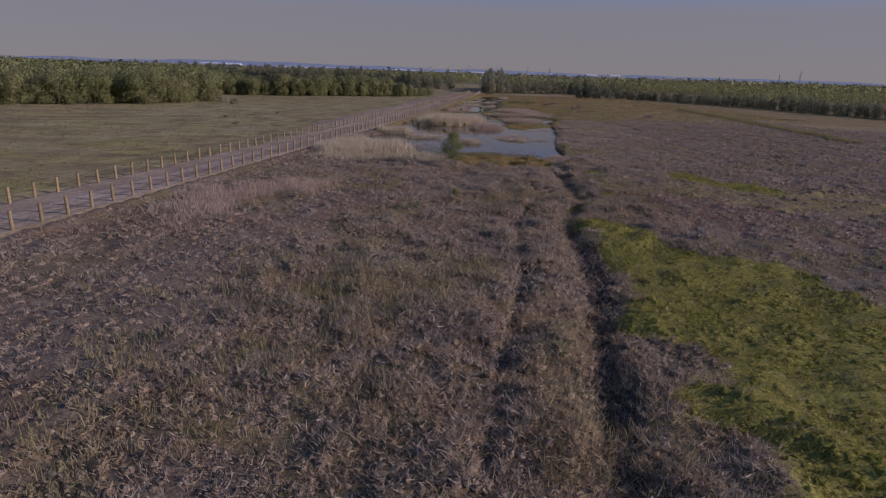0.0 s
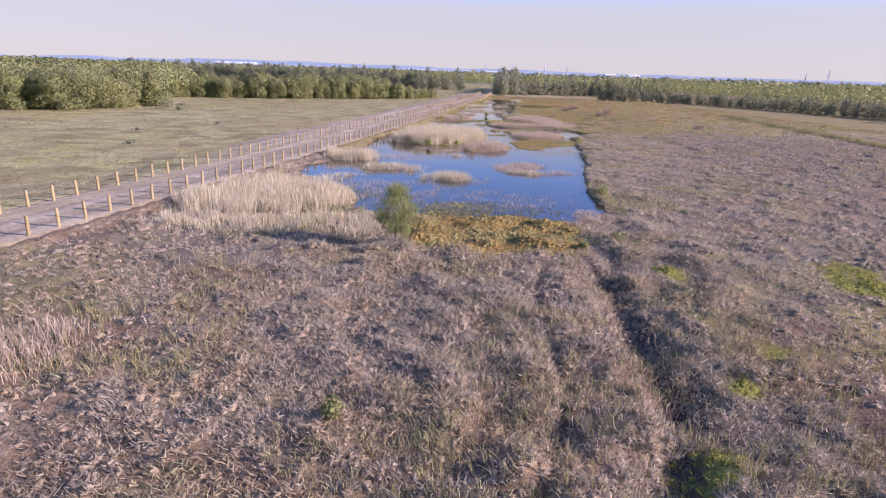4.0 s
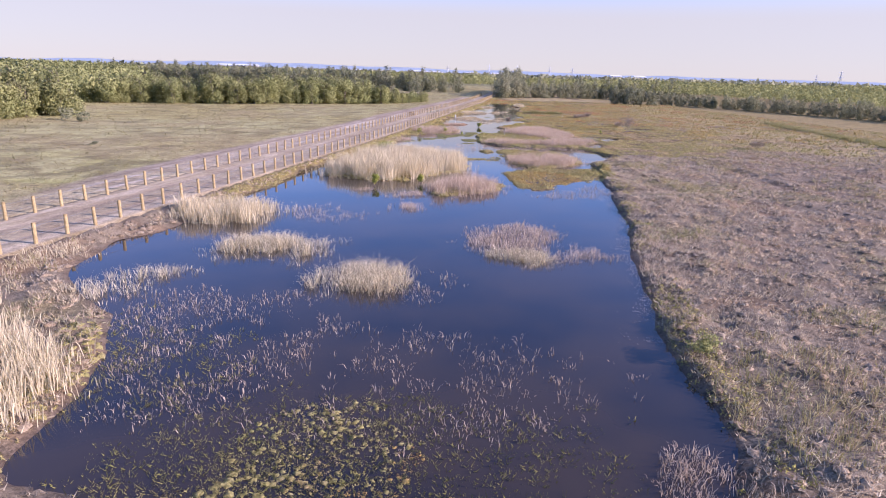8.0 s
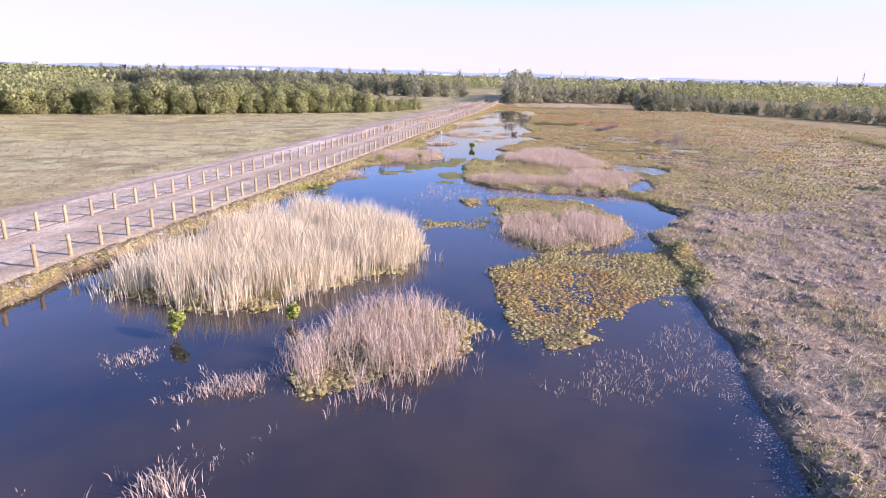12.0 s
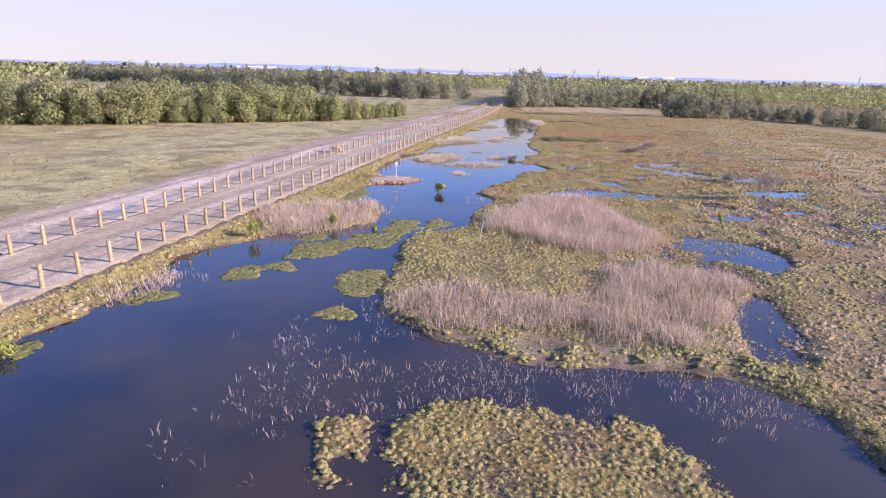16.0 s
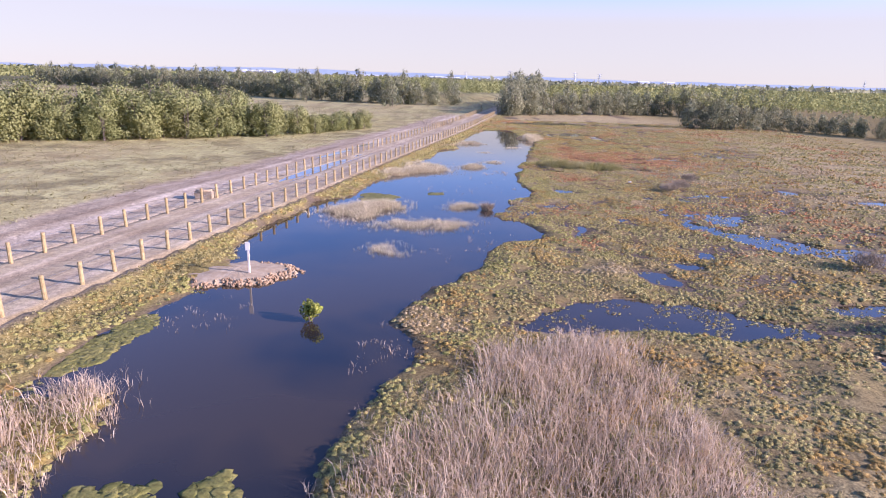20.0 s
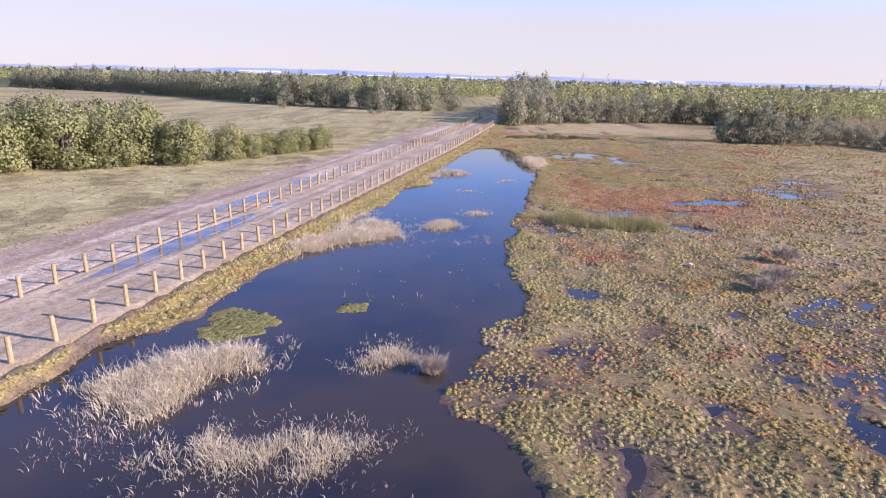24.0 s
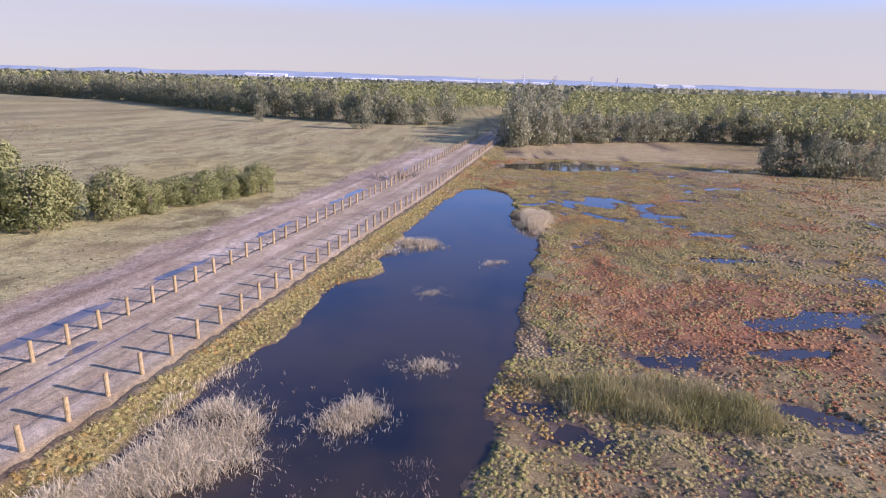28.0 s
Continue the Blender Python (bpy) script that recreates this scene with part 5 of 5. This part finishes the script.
def make_tree(kind, tall, wide, leaves, size):
    root = new(kind)
    if kind == "mangrove_tree":
        lobes = [(0, 0, tall * 0.5, wide * 0.38, tall * 0.42)]
        for k in range(18):
            an, rr = rng.random() * 6.28, wide * (0.18 + 0.2 * rng.random())
            lobes.append((rr * math.cos(an), rr * math.sin(an), tall * (0.06 + 0.7 * rng.random()), wide * (0.12 + 0.1 * rng.random()), tall * (0.12 + 0.1 * rng.random())))
        p, o = crown_points(lobes, leaves, 0.3)
        up = p[:, 2] > 0.1
        vf, mat, split = leaf_quads(p[up], o[up], size), M_LEAF, 3
    else:
        lobes = []
        for k in range(22):
            t = (k + 0.5) / 22
            an, full = rng.random() * 6.28, math.sin(math.pi * min(1, 0.18 + 0.82 * t)) ** 0.6
            rr = wide * 0.34 * full * rng.random() ** 0.5
            lobes.append((rr * math.cos(an), rr * math.sin(an), tall * (0.04 + 0.88 * t), wide * (0.2 * full + 0.06), tall * 0.12))
        p, o = crown_points(lobes, leaves, 0.8)
        vf, mat, split = leaf_quads(p, o, size, 0.7), M_OAK, 1
    part("trunk", trunk_mesh(tall, wide * 0.014, wide * 0.8, 6, split), M_BARK, root)
    cr = new("crown", leafy(vf, mat))
    cr.parent = root
    return root


LABELS = {"mangrove_tree": "dense round-crowned grey-green mangrove tree at the field's edge", "she_oak_tree": "wispy grey-green she-oak tree with drooping needles"}
MOTHERS = {}
for kind, sizes in (("mangrove_tree", ((7.2, 6.6), (8.2, 7.0), (6.4, 6.4), (7.6, 6.0))), ("she_oak_tree", ((12, 8.6), (10.5, 8), (13, 9), (9.5, 8)))):
    MOTHERS[kind] = [make_tree(kind, h, w, 5200 if kind == "mangrove_tree" else 1300, 0.24 if kind == "mangrove_tree" else 0.34) for h, w in sizes]
used = set()


def plant(kind, x, y, scale=1.0, which=None, group="trees at the wood's edge"):
    k = rng.integers(len(MOTHERS[kind])) if which is None else which
    m = pose(x, y, float(land(np.array([x]), np.array([y]))[0][0]), 0, 0, rng.random() * 360) @ Matrix.Scale(scale, 4)
    mother = MOTHERS[kind][k]
    if (kind, k) not in used:
        used.add((kind, k))
        mother.matrix_basis = m
        ob = mother
    else:
        ob = copy_thing(mother, m)
        ob.scale = (scale,) * 3
    return tagged(ob, LABELS[kind], "tree", group)


def row(kind, points, step_m, depth, scale=1.0, jitter=1.5):
    """Trees along a broken line, some rows deep."""
    for (ax, ay), (bx, by) in zip(points, points[1:]):
        ln = math.hypot(bx - ax, by - ay)
        nx, ny = -(by - ay) / ln, (bx - ax) / ln
        for k in range(max(1, int(ln / step_m))):
            for dd in depth:
                t = (k + rng.random() * 0.6) / max(1, int(ln / step_m))
                jx, jy = (rng.random(2) - 0.5) * jitter
                plant(kind, ax + (bx - ax) * t + nx * dd + jx, ay + (by - ay) * t + ny * dd + jy, scale * (0.8 + 0.4 * rng.random()))


# the mangrove belt beside the field
row("mangrove_tree", ((-90, 126), (-54, 152), (-48, 172)), 4.0, (0, 4.5, 9), 1.0, 3.2)
row("mangrove_tree", ((-66, 206), (-44, 213), (-16, 226), (2, 239)), 3.4, (0, 3.6, 7), 0.95, 3.2)
row("mangrove_tree", ((2, 238), (8, 245)), 2.4, (0, 3), 0.75, 2)
row("mangrove_tree", ((8, 245), (17, 260)), 1.9, (0, 2), 0.45, 2)
# she-oaks past the field's end and round the road's end
row("she_oak_tree", ((-225, 530), (-120, 478), (-25, 392), (20, 372), (40, 380)), 6.0, (0, 6), 0.95)
row("she_oak_tree", ((-20, 368), (-16, 370)), 4, (0,), 0.6)
row("she_oak_tree", ((10, 351), (17, 351)), 3.5, (0,), 0.6)
row("she_oak_tree", ((52, 321), (64, 331), (102, 348), (142, 332)), 3.8, (0, 5), 0.7)
row("she_oak_tree", ((51, 318), (56, 340)), 3.6, (0,), 0.75)
row("she_oak_tree", ((90, 288), (106, 286)), 3.2, (0, 2), 0.52)
row("she_oak_tree", ((57, 340), (66, 380), (80, 440)), 5, (0, 5), 0.95)
row("she_oak_tree", ((110, 294), (126, 270), (139, 234), (147, 190), (162, 120)), 2.6, (0, 3), 0.42)


# woods behind, uncountable
def woods(name, x0, x1, y0, y1, cell, tall, leaf, mask, mat, label, per=26):
    x, y = strewn(x0, x1, y0, y1, cell)
    keep = mask(x, y)
    x, y = x[keep], y[keep]
    n = len(x)
    t = tall * (0.75 + 0.45 * fnoise(x, y, 60, 81)) * (0.85 + 0.3 * rng.random(n))
    k = np.repeat(np.arange(n), per)
    v = rng.normal(size=(n * per, 3))
    v /= np.linalg.norm(v, axis=1)[:, None]
    v[:, 2] = np.abs(v[:, 2]) * 1.2 - 0.35
    p = np.stack([x[k] + v[:, 0] * cell * 0.55, y[k] + v[:, 1] * cell * 0.55, t[k] * (0.62 + 0.36 * v[:, 2])], 1)
    vf = leaf_quads(p, v, leaf, 0.2)
    return stuff(name, vf, mat, label, "woods")


def left_wood(x, y):
    edge = np.interp(x, (-400, -225, -120, -25, 20, 44, 70, 200), (560, 532, 478, 394, 370, 382, 385, 380))
    belt = np.interp(x, (-400, -84, -50, -44, -20), (126, 134, 158, 178, 330))
    a = across(x, y)
    back = (y > edge + 6) & ((a < -9) | (a > 8))
    side = (y > belt + 8) & (y < 340 + 0.1 * x) & (x < -52) & (y < 200 + (-52 - x) * 2.5)
    return back | side


def right_wood(x, y):
    return (y > np.interp(x, (60, 100, 132, 146, 156, 178, 600), (336, 352, 300, 246, 190, 120, -20))) & (across(x, y) > 14)


def close_in(x, y):
    return (off_line(x, y) < 150) & (y < 450)


woods("woodland", -170, 62, 110, 450, 4.6, 9.8, 0.42, lambda x, y: left_wood(x, y) & close_in(x, y), M_LEAF, "dense olive-green mangrove woodland behind the field", 74)
woods("woodland", 60, 260, 10, 450, 4.6, 8.4, 0.46, lambda x, y: right_wood(x, y) & close_in(x, y), M_LEAF, "dense green mangrove woodland across the marsh", 60)
woods("woodland", -420, 62, 120, 900, 5.8, 10.0, 1.2, lambda x, y: left_wood(x, y) & ~close_in(x, y), M_LEAF, "dense olive-green mangrove woodland stretching into the distance", 20)
woods("woodland", 60, 560, 10, 900, 6.2, 9.0, 1.2, lambda x, y: right_wood(x, y) & ~close_in(x, y), M_LEAF, "dense green woodland stretching off beyond the marsh", 19)
woods("far_woodland", -1900, 2100, 900, 2600, 27, 13, 6.0, lambda x, y: y > 0, M_OAK, "far dark woodland fading to the horizon", 8)
woods("far_woodland", -1500, -420, 150, 900, 15, 14, 3.8, lambda x, y: y > 0, M_LEAF, "far woodland beyond the field", 11)
woods("far_woodland", 600, 1600, 100, 900, 15, 11, 3.8, lambda x, y: y > 0, M_LEAF, "far woodland beyond the marsh", 11)

# hills on the horizon, their distance haze painted in as pale blue
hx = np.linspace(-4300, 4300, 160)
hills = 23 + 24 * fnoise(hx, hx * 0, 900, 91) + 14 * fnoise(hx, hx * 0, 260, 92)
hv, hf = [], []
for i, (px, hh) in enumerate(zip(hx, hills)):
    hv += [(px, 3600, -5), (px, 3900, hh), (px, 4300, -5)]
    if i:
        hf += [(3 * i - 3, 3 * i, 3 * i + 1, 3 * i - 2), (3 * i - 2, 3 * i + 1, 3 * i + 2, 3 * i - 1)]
tagged(new("backdrop", raw_mesh("backdrop", hv, hf, M_HILL)), "low hills on the horizon with blue haze painted into their colour", "hills", kind="structure")


# ---- fences ----
def post_mesh():
    bm = bmesh.new()
    bmesh.ops.create_cone(bm, cap_ends=True, segments=10, radius1=0.1, radius2=0.092, depth=1.4)
    bmesh.ops.translate(bm, verts=bm.verts, vec=(0, 0, 0.36))
    top = [f for f in bm.faces if f.normal.z > 0.9]
    bmesh.ops.bevel(bm, geom=[e for f in top for e in f.edges], offset=0.015, segments=1, affect="EDGES")
    me = bpy.data.meshes.new("post")
    bm.to_mesh(me)
    bm.free()
    me.materials.append(M_POST)
    return me


POST = post_mesh()


def fence(offset, y0, y1, label):
    root = new("fence")
    root.location = (float(fence_x(y0)) + offset / 0.973, y0, 0.5)
    pts, y = [], y0
    while y < y1:
        pts.append((float(fence_x(y)) + offset / 0.973, y))
        y += 1.93 * 0.973
    inv = Matrix.Translation(root.location).inverted()
    for px, py in pts:
        ob = new("post", POST)
        ob.parent = root
        ob.matrix_basis = inv @ pose(px, py, 0.5 + 0.03 * (rng.random() - 0.5), 3 * (rng.random() - 0.5), 3 * (rng.random() - 0.5), rng.random() * 360)
    for hz in (0.88, 0.45):
        bm = bmesh.new()
        prev = None
        for i, (px, py) in enumerate(pts):
            ring = [bm.verts.new((px - root.location.x + 0.008 * math.cos(t), py - root.location.y, hz + 0.008 * math.sin(t))) for t in (0.5, 2.6, 4.7)]
            if prev:
                for k in range(3):
                    bm.faces.new((prev[k], prev[(k + 1) % 3], ring[(k + 1) % 3], ring[k]))
            prev = ring
        part("wire", bm, M_WIRE, root, "thin galvanised wire")
    return tagged(root, label, "fence", "fences along the road")


fence(0.0, 8, 318, "row of round pine posts with thin wires on the water side")
fence(-WIDTH, 20, 335, "row of round pine posts with thin wires on the field side")


# ---- single things ----
def box(bm, x, y, z, sx, sy, sz, bevel=0.0):
    r = bmesh.ops.create_cube(bm, size=1.0, matrix=Matrix.Translation((x, y, z)) @ Matrix.Diagonal((sx, sy, sz, 1)))
    if bevel:
        bmesh.ops.bevel(bm, geom=list({e for v in r["verts"] for e in v.link_edges}), offset=bevel, segments=2, affect="EDGES")
    return r["verts"]


def at_ground(x, y):
    return float(land(np.array([float(x)]), np.array([float(y)]))[0][0])


# lone wispy tree by the pond
lone = new("she_oak_tree")
lone.location = (7.2, 60.6, at_ground(7.2, 60.6))
lobes = []
for k in range(44):
    t = (k + 0.5) / 44
    an, rr = rng.random() * 6.28, 1.05 * math.sin(math.pi * min(1, 0.15 + 0.8 * t)) * rng.random() ** 0.5
    lobes.append((rr * math.cos(an), rr * math.sin(an), 0.7 + 2.4 * t, 0.36, 0.36))
p, o = crown_points(lobes, 2200, 0.98)
vf = straws(p[:, 0], p[:, 1], p[:, 2] - 0.1, np.full(len(p), 0.28), 0.013, 3, 0.6, 0.05)
part("trunk", trunk_mesh(3.0, 0.055, 1.2, 9, 1), M_BARK, lone)
cr = new("crown", raw_mesh("crown", vf[0], vf[1], M_LEAF))
cr.parent = lone
tagged(lone, "small lone wispy she-oak tree among dry sedge by the pond", "tree")


def shrub(name, x, y, tall, wide, leaves, size, mat, label, z=None, low=0.15):
    root = new(name)
    root.location = (x, y, at_ground(x, y) if z is None else z)
    lobes = []
    for k in range(9):
        an, rr = rng.random() * 6.28, wide * 0.3 * rng.random() ** 0.5
        lobes.append((rr * math.cos(an), rr * math.sin(an), tall * (low + (0.85 - low) * rng.random()), wide * 0.24, tall * 0.2))
    p, o = crown_points(lobes, leaves, 0.5)
    vf = leaf_quads(p, o, size)
    part("stem", trunk_mesh(tall * 0.8, 0.025, wide, 4, 2), M_BARK, root)
    c = new("crown", leafy(vf, mat))
    c.parent = root
    return tagged(root, label, "shrub")


shrub("mangrove_shrub", 25.2, 167.2, 1.05, 1.0, 900, 0.1, M_BUSH, "small round yellow-green mangrove shrub standing in water", -0.1, 0.3)
shrub("mangrove_shrub", 10.2, 106.9, 1.1, 0.8, 700, 0.1, M_BUSH, "young bright-green mangrove shrub standing in water", -0.1, 0.4)
shrub("mangrove_shrub", 14.0, 108.4, 0.9, 0.6, 350, 0.1, M_BUSH, "young bright-green mangrove shrub among the reeds", -0.1, 0.4)
for sx, sy, st, sw in ((14.2, 151.4, 1.1, 0.9), (18.3, 154.6, 1.1, 0.8), (21.0, 154.2, 0.9, 0.5), (9.2, 133, 1.3, 1.6), (10.2, 136, 1.0, 1.4), (45, 158, 0.8, 0.5)):
    shrub("sapling", sx, sy, st, sw, 420, 0.09, M_BUSH, "thin young bright-leaved sapling at the water's edge", None, 0.35)
for sx, sy, st, sw in ((23.3, 75.6, 0.8, 1.4), (17.4, 60.5, 0.5, 1.0), (20, 62, 0.5, 0.9), (6, 44, 0.5, 0.9)):
    shrub("bank_shrub", sx, sy, st, sw, 700, 0.08, M_LEAF, "dark green low shrub on the bank", None, 0.3)


for sx, sy, st, sw in ((-42.9, 157.2, 2.4, 3.4), (-39, 155, 1.6, 2.2), (-24.8, 100.8, 0.5, 1.4), (-30.3, 115.6, 0.4, 1.2), (-23.1, 127.2, 0.4, 1.1)):
    shrub("field_shrub", sx, sy, st, sw, 500, 0.2 if st > 1 else 0.1, M_OAK, "low grey-green shrub standing in the open field", None, 0.2)


def bare(x, y, tall, wide):
    root = new("bare_shrub")
    root.location = (x, y, at_ground(x, y))
    part("stem", trunk_mesh(tall, 0.03, wide * 1.5, 9, 3), M_TWIG, root)
    lobes = [(0, 0, tall * 0.65, wide * 0.5, tall * 0.38)]
    p, o = crown_points(lobes, 500, 0.95)
    vf = straws(p[:, 0], p[:, 1], p[:, 2], np.full(len(p), 0.5), 0.012, 2, 0.7, 0.05)
    c = new("crown", raw_mesh("crown", vf[0], vf[1], M_TWIG))
    c.parent = root
    return tagged(root, "leafless grey twiggy shrub on the marsh flat", "shrub", "bare shrubs")


for sx, sy, st, sw in ((52.8, 166.6, 2.6, 2.0), (53.5, 201, 0.6, 1.8), (51.8, 199.4, 0.5, 1.4), (54.2, 176, 0.8, 1.8), (34, 189.5, 0.5, 0.8), (62, 140, 1.0, 2), (56, 205, 0.7, 1.5)):
    bare(sx, sy, st, sw)

# rock-edged islet with a depth sign
islet = new("islet")
islet.location = (20.3, 172.8, 0)
bm = bmesh.new()


def shore(t):
    return 1 + 0.16 * math.sin(2 * t + 0.6) + 0.08 * math.sin(5 * t) + 0.05 * math.sin(9 * t + 1)


rings = []
for k, (rr, hz) in enumerate(((1.15, -0.3), (1.0, 0.06), (0.85, 0.2), (0.5, 0.27), (0.15, 0.3))):
    rings.append([bm.verts.new((2.4 * rr * math.cos(t) * shore(t), 1.9 * rr * math.sin(t) * shore(t), hz + 0.015 * math.sin(7 * t + 2 * k))) for t in (2 * math.pi * i / 36 for i in range(36))])
for a_, b_ in zip(rings, rings[1:]):
    for i in range(36):
        bm.faces.new((a_[i], a_[(i + 1) % 36], b_[(i + 1) % 36], b_[i]))
bm.faces.new(rings[-1])
part("mound", bm, M_SAND, islet, "flat mound of pale sand")
ROCKS = []
for k in range(6):
    bm = bmesh.new()
    bmesh.ops.create_icosphere(bm, subdivisions=1, radius=0.5)
    for v in bm.verts:
        v.co *= 0.6 + 0.6 * rng.random()
    me = bpy.data.meshes.new("rock")
    bm.to_mesh(me)
    bm.free()
    me.materials.append(M_ROCK)
    ROCKS.append(me)
for k in range(295):
    t = -2.5 + 3.7 * rng.random() if k < 250 else rng.random() * 6.28
    rr = 0.84 + 0.3 * rng.random()
    sc = 0.09 + 0.13 * rng.random()
    ob = new("rock", ROCKS[k % 6])
    ob.parent = islet
    ob.matrix_basis = pose(2.4 * rr * math.cos(t) * shore(t), 1.9 * rr * math.sin(t) * shore(t), 0.2 - max(0, rr - 0.9) * 1.0, *(rng.random(3) * 360)) @ Matrix.Scale(sc, 4)
tagged(islet, "small sandy islet edged with loose orange-brown rocks", "islet")

sign = new("sign")
sign.location = (21.1, 172.3, 0.22)
bm = bmesh.new()
box(bm, 0, 0, 0.75, 0.09, 0.09, 1.7, 0.008)
part("post", bm, M_SIGNPOST, sign)
bm = bmesh.new()
box(bm, 0.0, -0.06, 1.42, 0.22, 0.03, 0.42, 0.006)
part("board", bm, M_SIGN, sign, "blank-looking white board")
tagged(sign, "white sign board on a weathered wooden post", "sign")

stake = new("stake")
stake.location = (27.6, 152.0, at_ground(27.6, 152.0))
bm = bmesh.new()
box(bm, 0, 0, 0.5, 0.05, 0.05, 1.3, 0.006)
part("shaft", bm, M_SIGNPOST, stake)
stake.rotation_euler = (0.05, 0.14, 0)
tagged(stake, "leaning white wooden stake in the samphire", "stake")

# drain pit and odd posts beside the road
pit = new("drain_pit")
pit.location = (12.6, 189.0, 0.35)
bm = bmesh.new()
box(bm, 0, 0, 0.25, 1.3, 1.0, 0.9, 0.03)
part("chamber", bm, M_CONCRETE, pit)
bm = bmesh.new()
bmesh.ops.create_cone(bm, cap_ends=True, segments=20, radius1=0.62, radius2=0.6, depth=0.12, matrix=Matrix.Translation((-0.05, 0, 0.762)))
part("lid", bm, M_SAND, pit, "round pale concrete lid")
tagged(pit, "squat concrete drain pit with a round lid by the fence", "drain pit")

for gx_, gy_, gh in ((43.6, 338, 1.7), (49.0, 338, 1.2)):
    g = new("gate_post")
    g.location = (gx_, gy_, 0.5)
    bm = bmesh.new()
    bmesh.ops.create_cone(bm, cap_ends=True, segments=10, radius1=0.16, radius2=0.15, depth=gh + 0.4, matrix=Matrix.Translation((0, 0, gh / 2 - 0.2)))
    part("shaft", bm, M_POST, g)
    tagged(g, "stout wooden gate post at the road's far end", "post", "gate posts")

# brushwood heap beside the track
heap = new("brush_pile")
heap.location = (30.2, 271, 0.4)
v, f = straws(rng.normal(size=160) * 1.3, rng.normal(size=160) * 1.0, np.abs(rng.normal(size=160)) * 0.25, np.full(160, 0.9), 0.05, 3, 1.0, 0.4)
b_ = new("brushwood", raw_mesh("brushwood", v, f, M_TWIG))
b_.parent = heap
tagged(heap, "heap of pale grey cut branches beside the road", "brush pile")

sack = new("sack")
sack.location = (49.5, 203.6, at_ground(49.5, 203.6))
bm = bmesh.new()
bmesh.ops.create_icosphere(bm, subdivisions=2, radius=0.15, matrix=Matrix.Diagonal((1.3, 0.8, 0.6, 1)))
for v in bm.verts:
    v.co *= 0.85 + 0.3 * rng.random()
    v.co.z += 0.12
part("bag", bm, M_SIGNPOST, sack)
tagged(sack, "crumpled white plastic sack lying in the samphire", "sack")


# ---- far buildings and pylons ----
def shed(x, y, w, dpt, h):
    root = new("warehouse")
    root.location = (x, y, 0)
    bm = bmesh.new()
    box(bm, 0, 0, h * 0.42, w, dpt, h * 0.84)
    part("wall", bm, M_WALL, root)
    bm = bmesh.new()
    v = [bm.verts.new(c) for c in ((-w * .52, -dpt * .52, h * .84), (w * .52, -dpt * .52, h * .84), (w * .52, 0, h), (-w * .52, 0, h), (w * .52, dpt * .52, h * .84), (-w * .52, dpt * .52, h * .84))]
    for q in ((0, 1, 2, 3), (3, 2, 4, 5), (0, 3, 5), (1, 4, 2), (0, 5, 4, 1)):
        bm.faces.new([v[i] for i in q])
    part("roof", bm, M_ROOF, root)
    return tagged(root, "long low white warehouse far off beyond the woods", "warehouse", "far warehouses")


for k in range(14):
    t = k / 13
    shed(-640 + 1050 * t + 60 * (rng.random() - 0.5), 2560 + 240 * rng.random(), 30 + 80 * rng.random(), 40, 19 + 6 * rng.random())
for bx in (-820, -760, -700, 900, 1010):
    shed(bx, 2750, 50, 40, 30)


def pylon(x, y, h):
    root = new("pylon")
    root.location = (x, y, 0)
    for sx, sy in ((-1, -1), (1, -1), (1, 1), (-1, 1)):
        bm = bmesh.new()
        limb(bm, [(sx * h * 0.09, sy * h * 0.09, 0), (sx * h * 0.02, sy * h * 0.02, h * 0.65), (0, 0, h)], 0.5, 0.3, 4)
        part("leg", bm, M_STEEL, root)
    for az in (0.66, 0.78, 0.9):
        bm = bmesh.new()
        box(bm, 0, 0, h * az, h * 0.3, 0.5, 0.6)
        part("crossarm", bm, M_STEEL, root)
    return tagged(root, "grey steel lattice power pylon far off", "pylon", "far pylons")


for px, py, ph in ((185, 1500, 36), (255, 1520, 36), (330, 1500, 36), (395, 1540, 36), (1010, 1450, 46), (1120, 1700, 40), (90, 1560, 32)):
    pylon(px, py, ph)
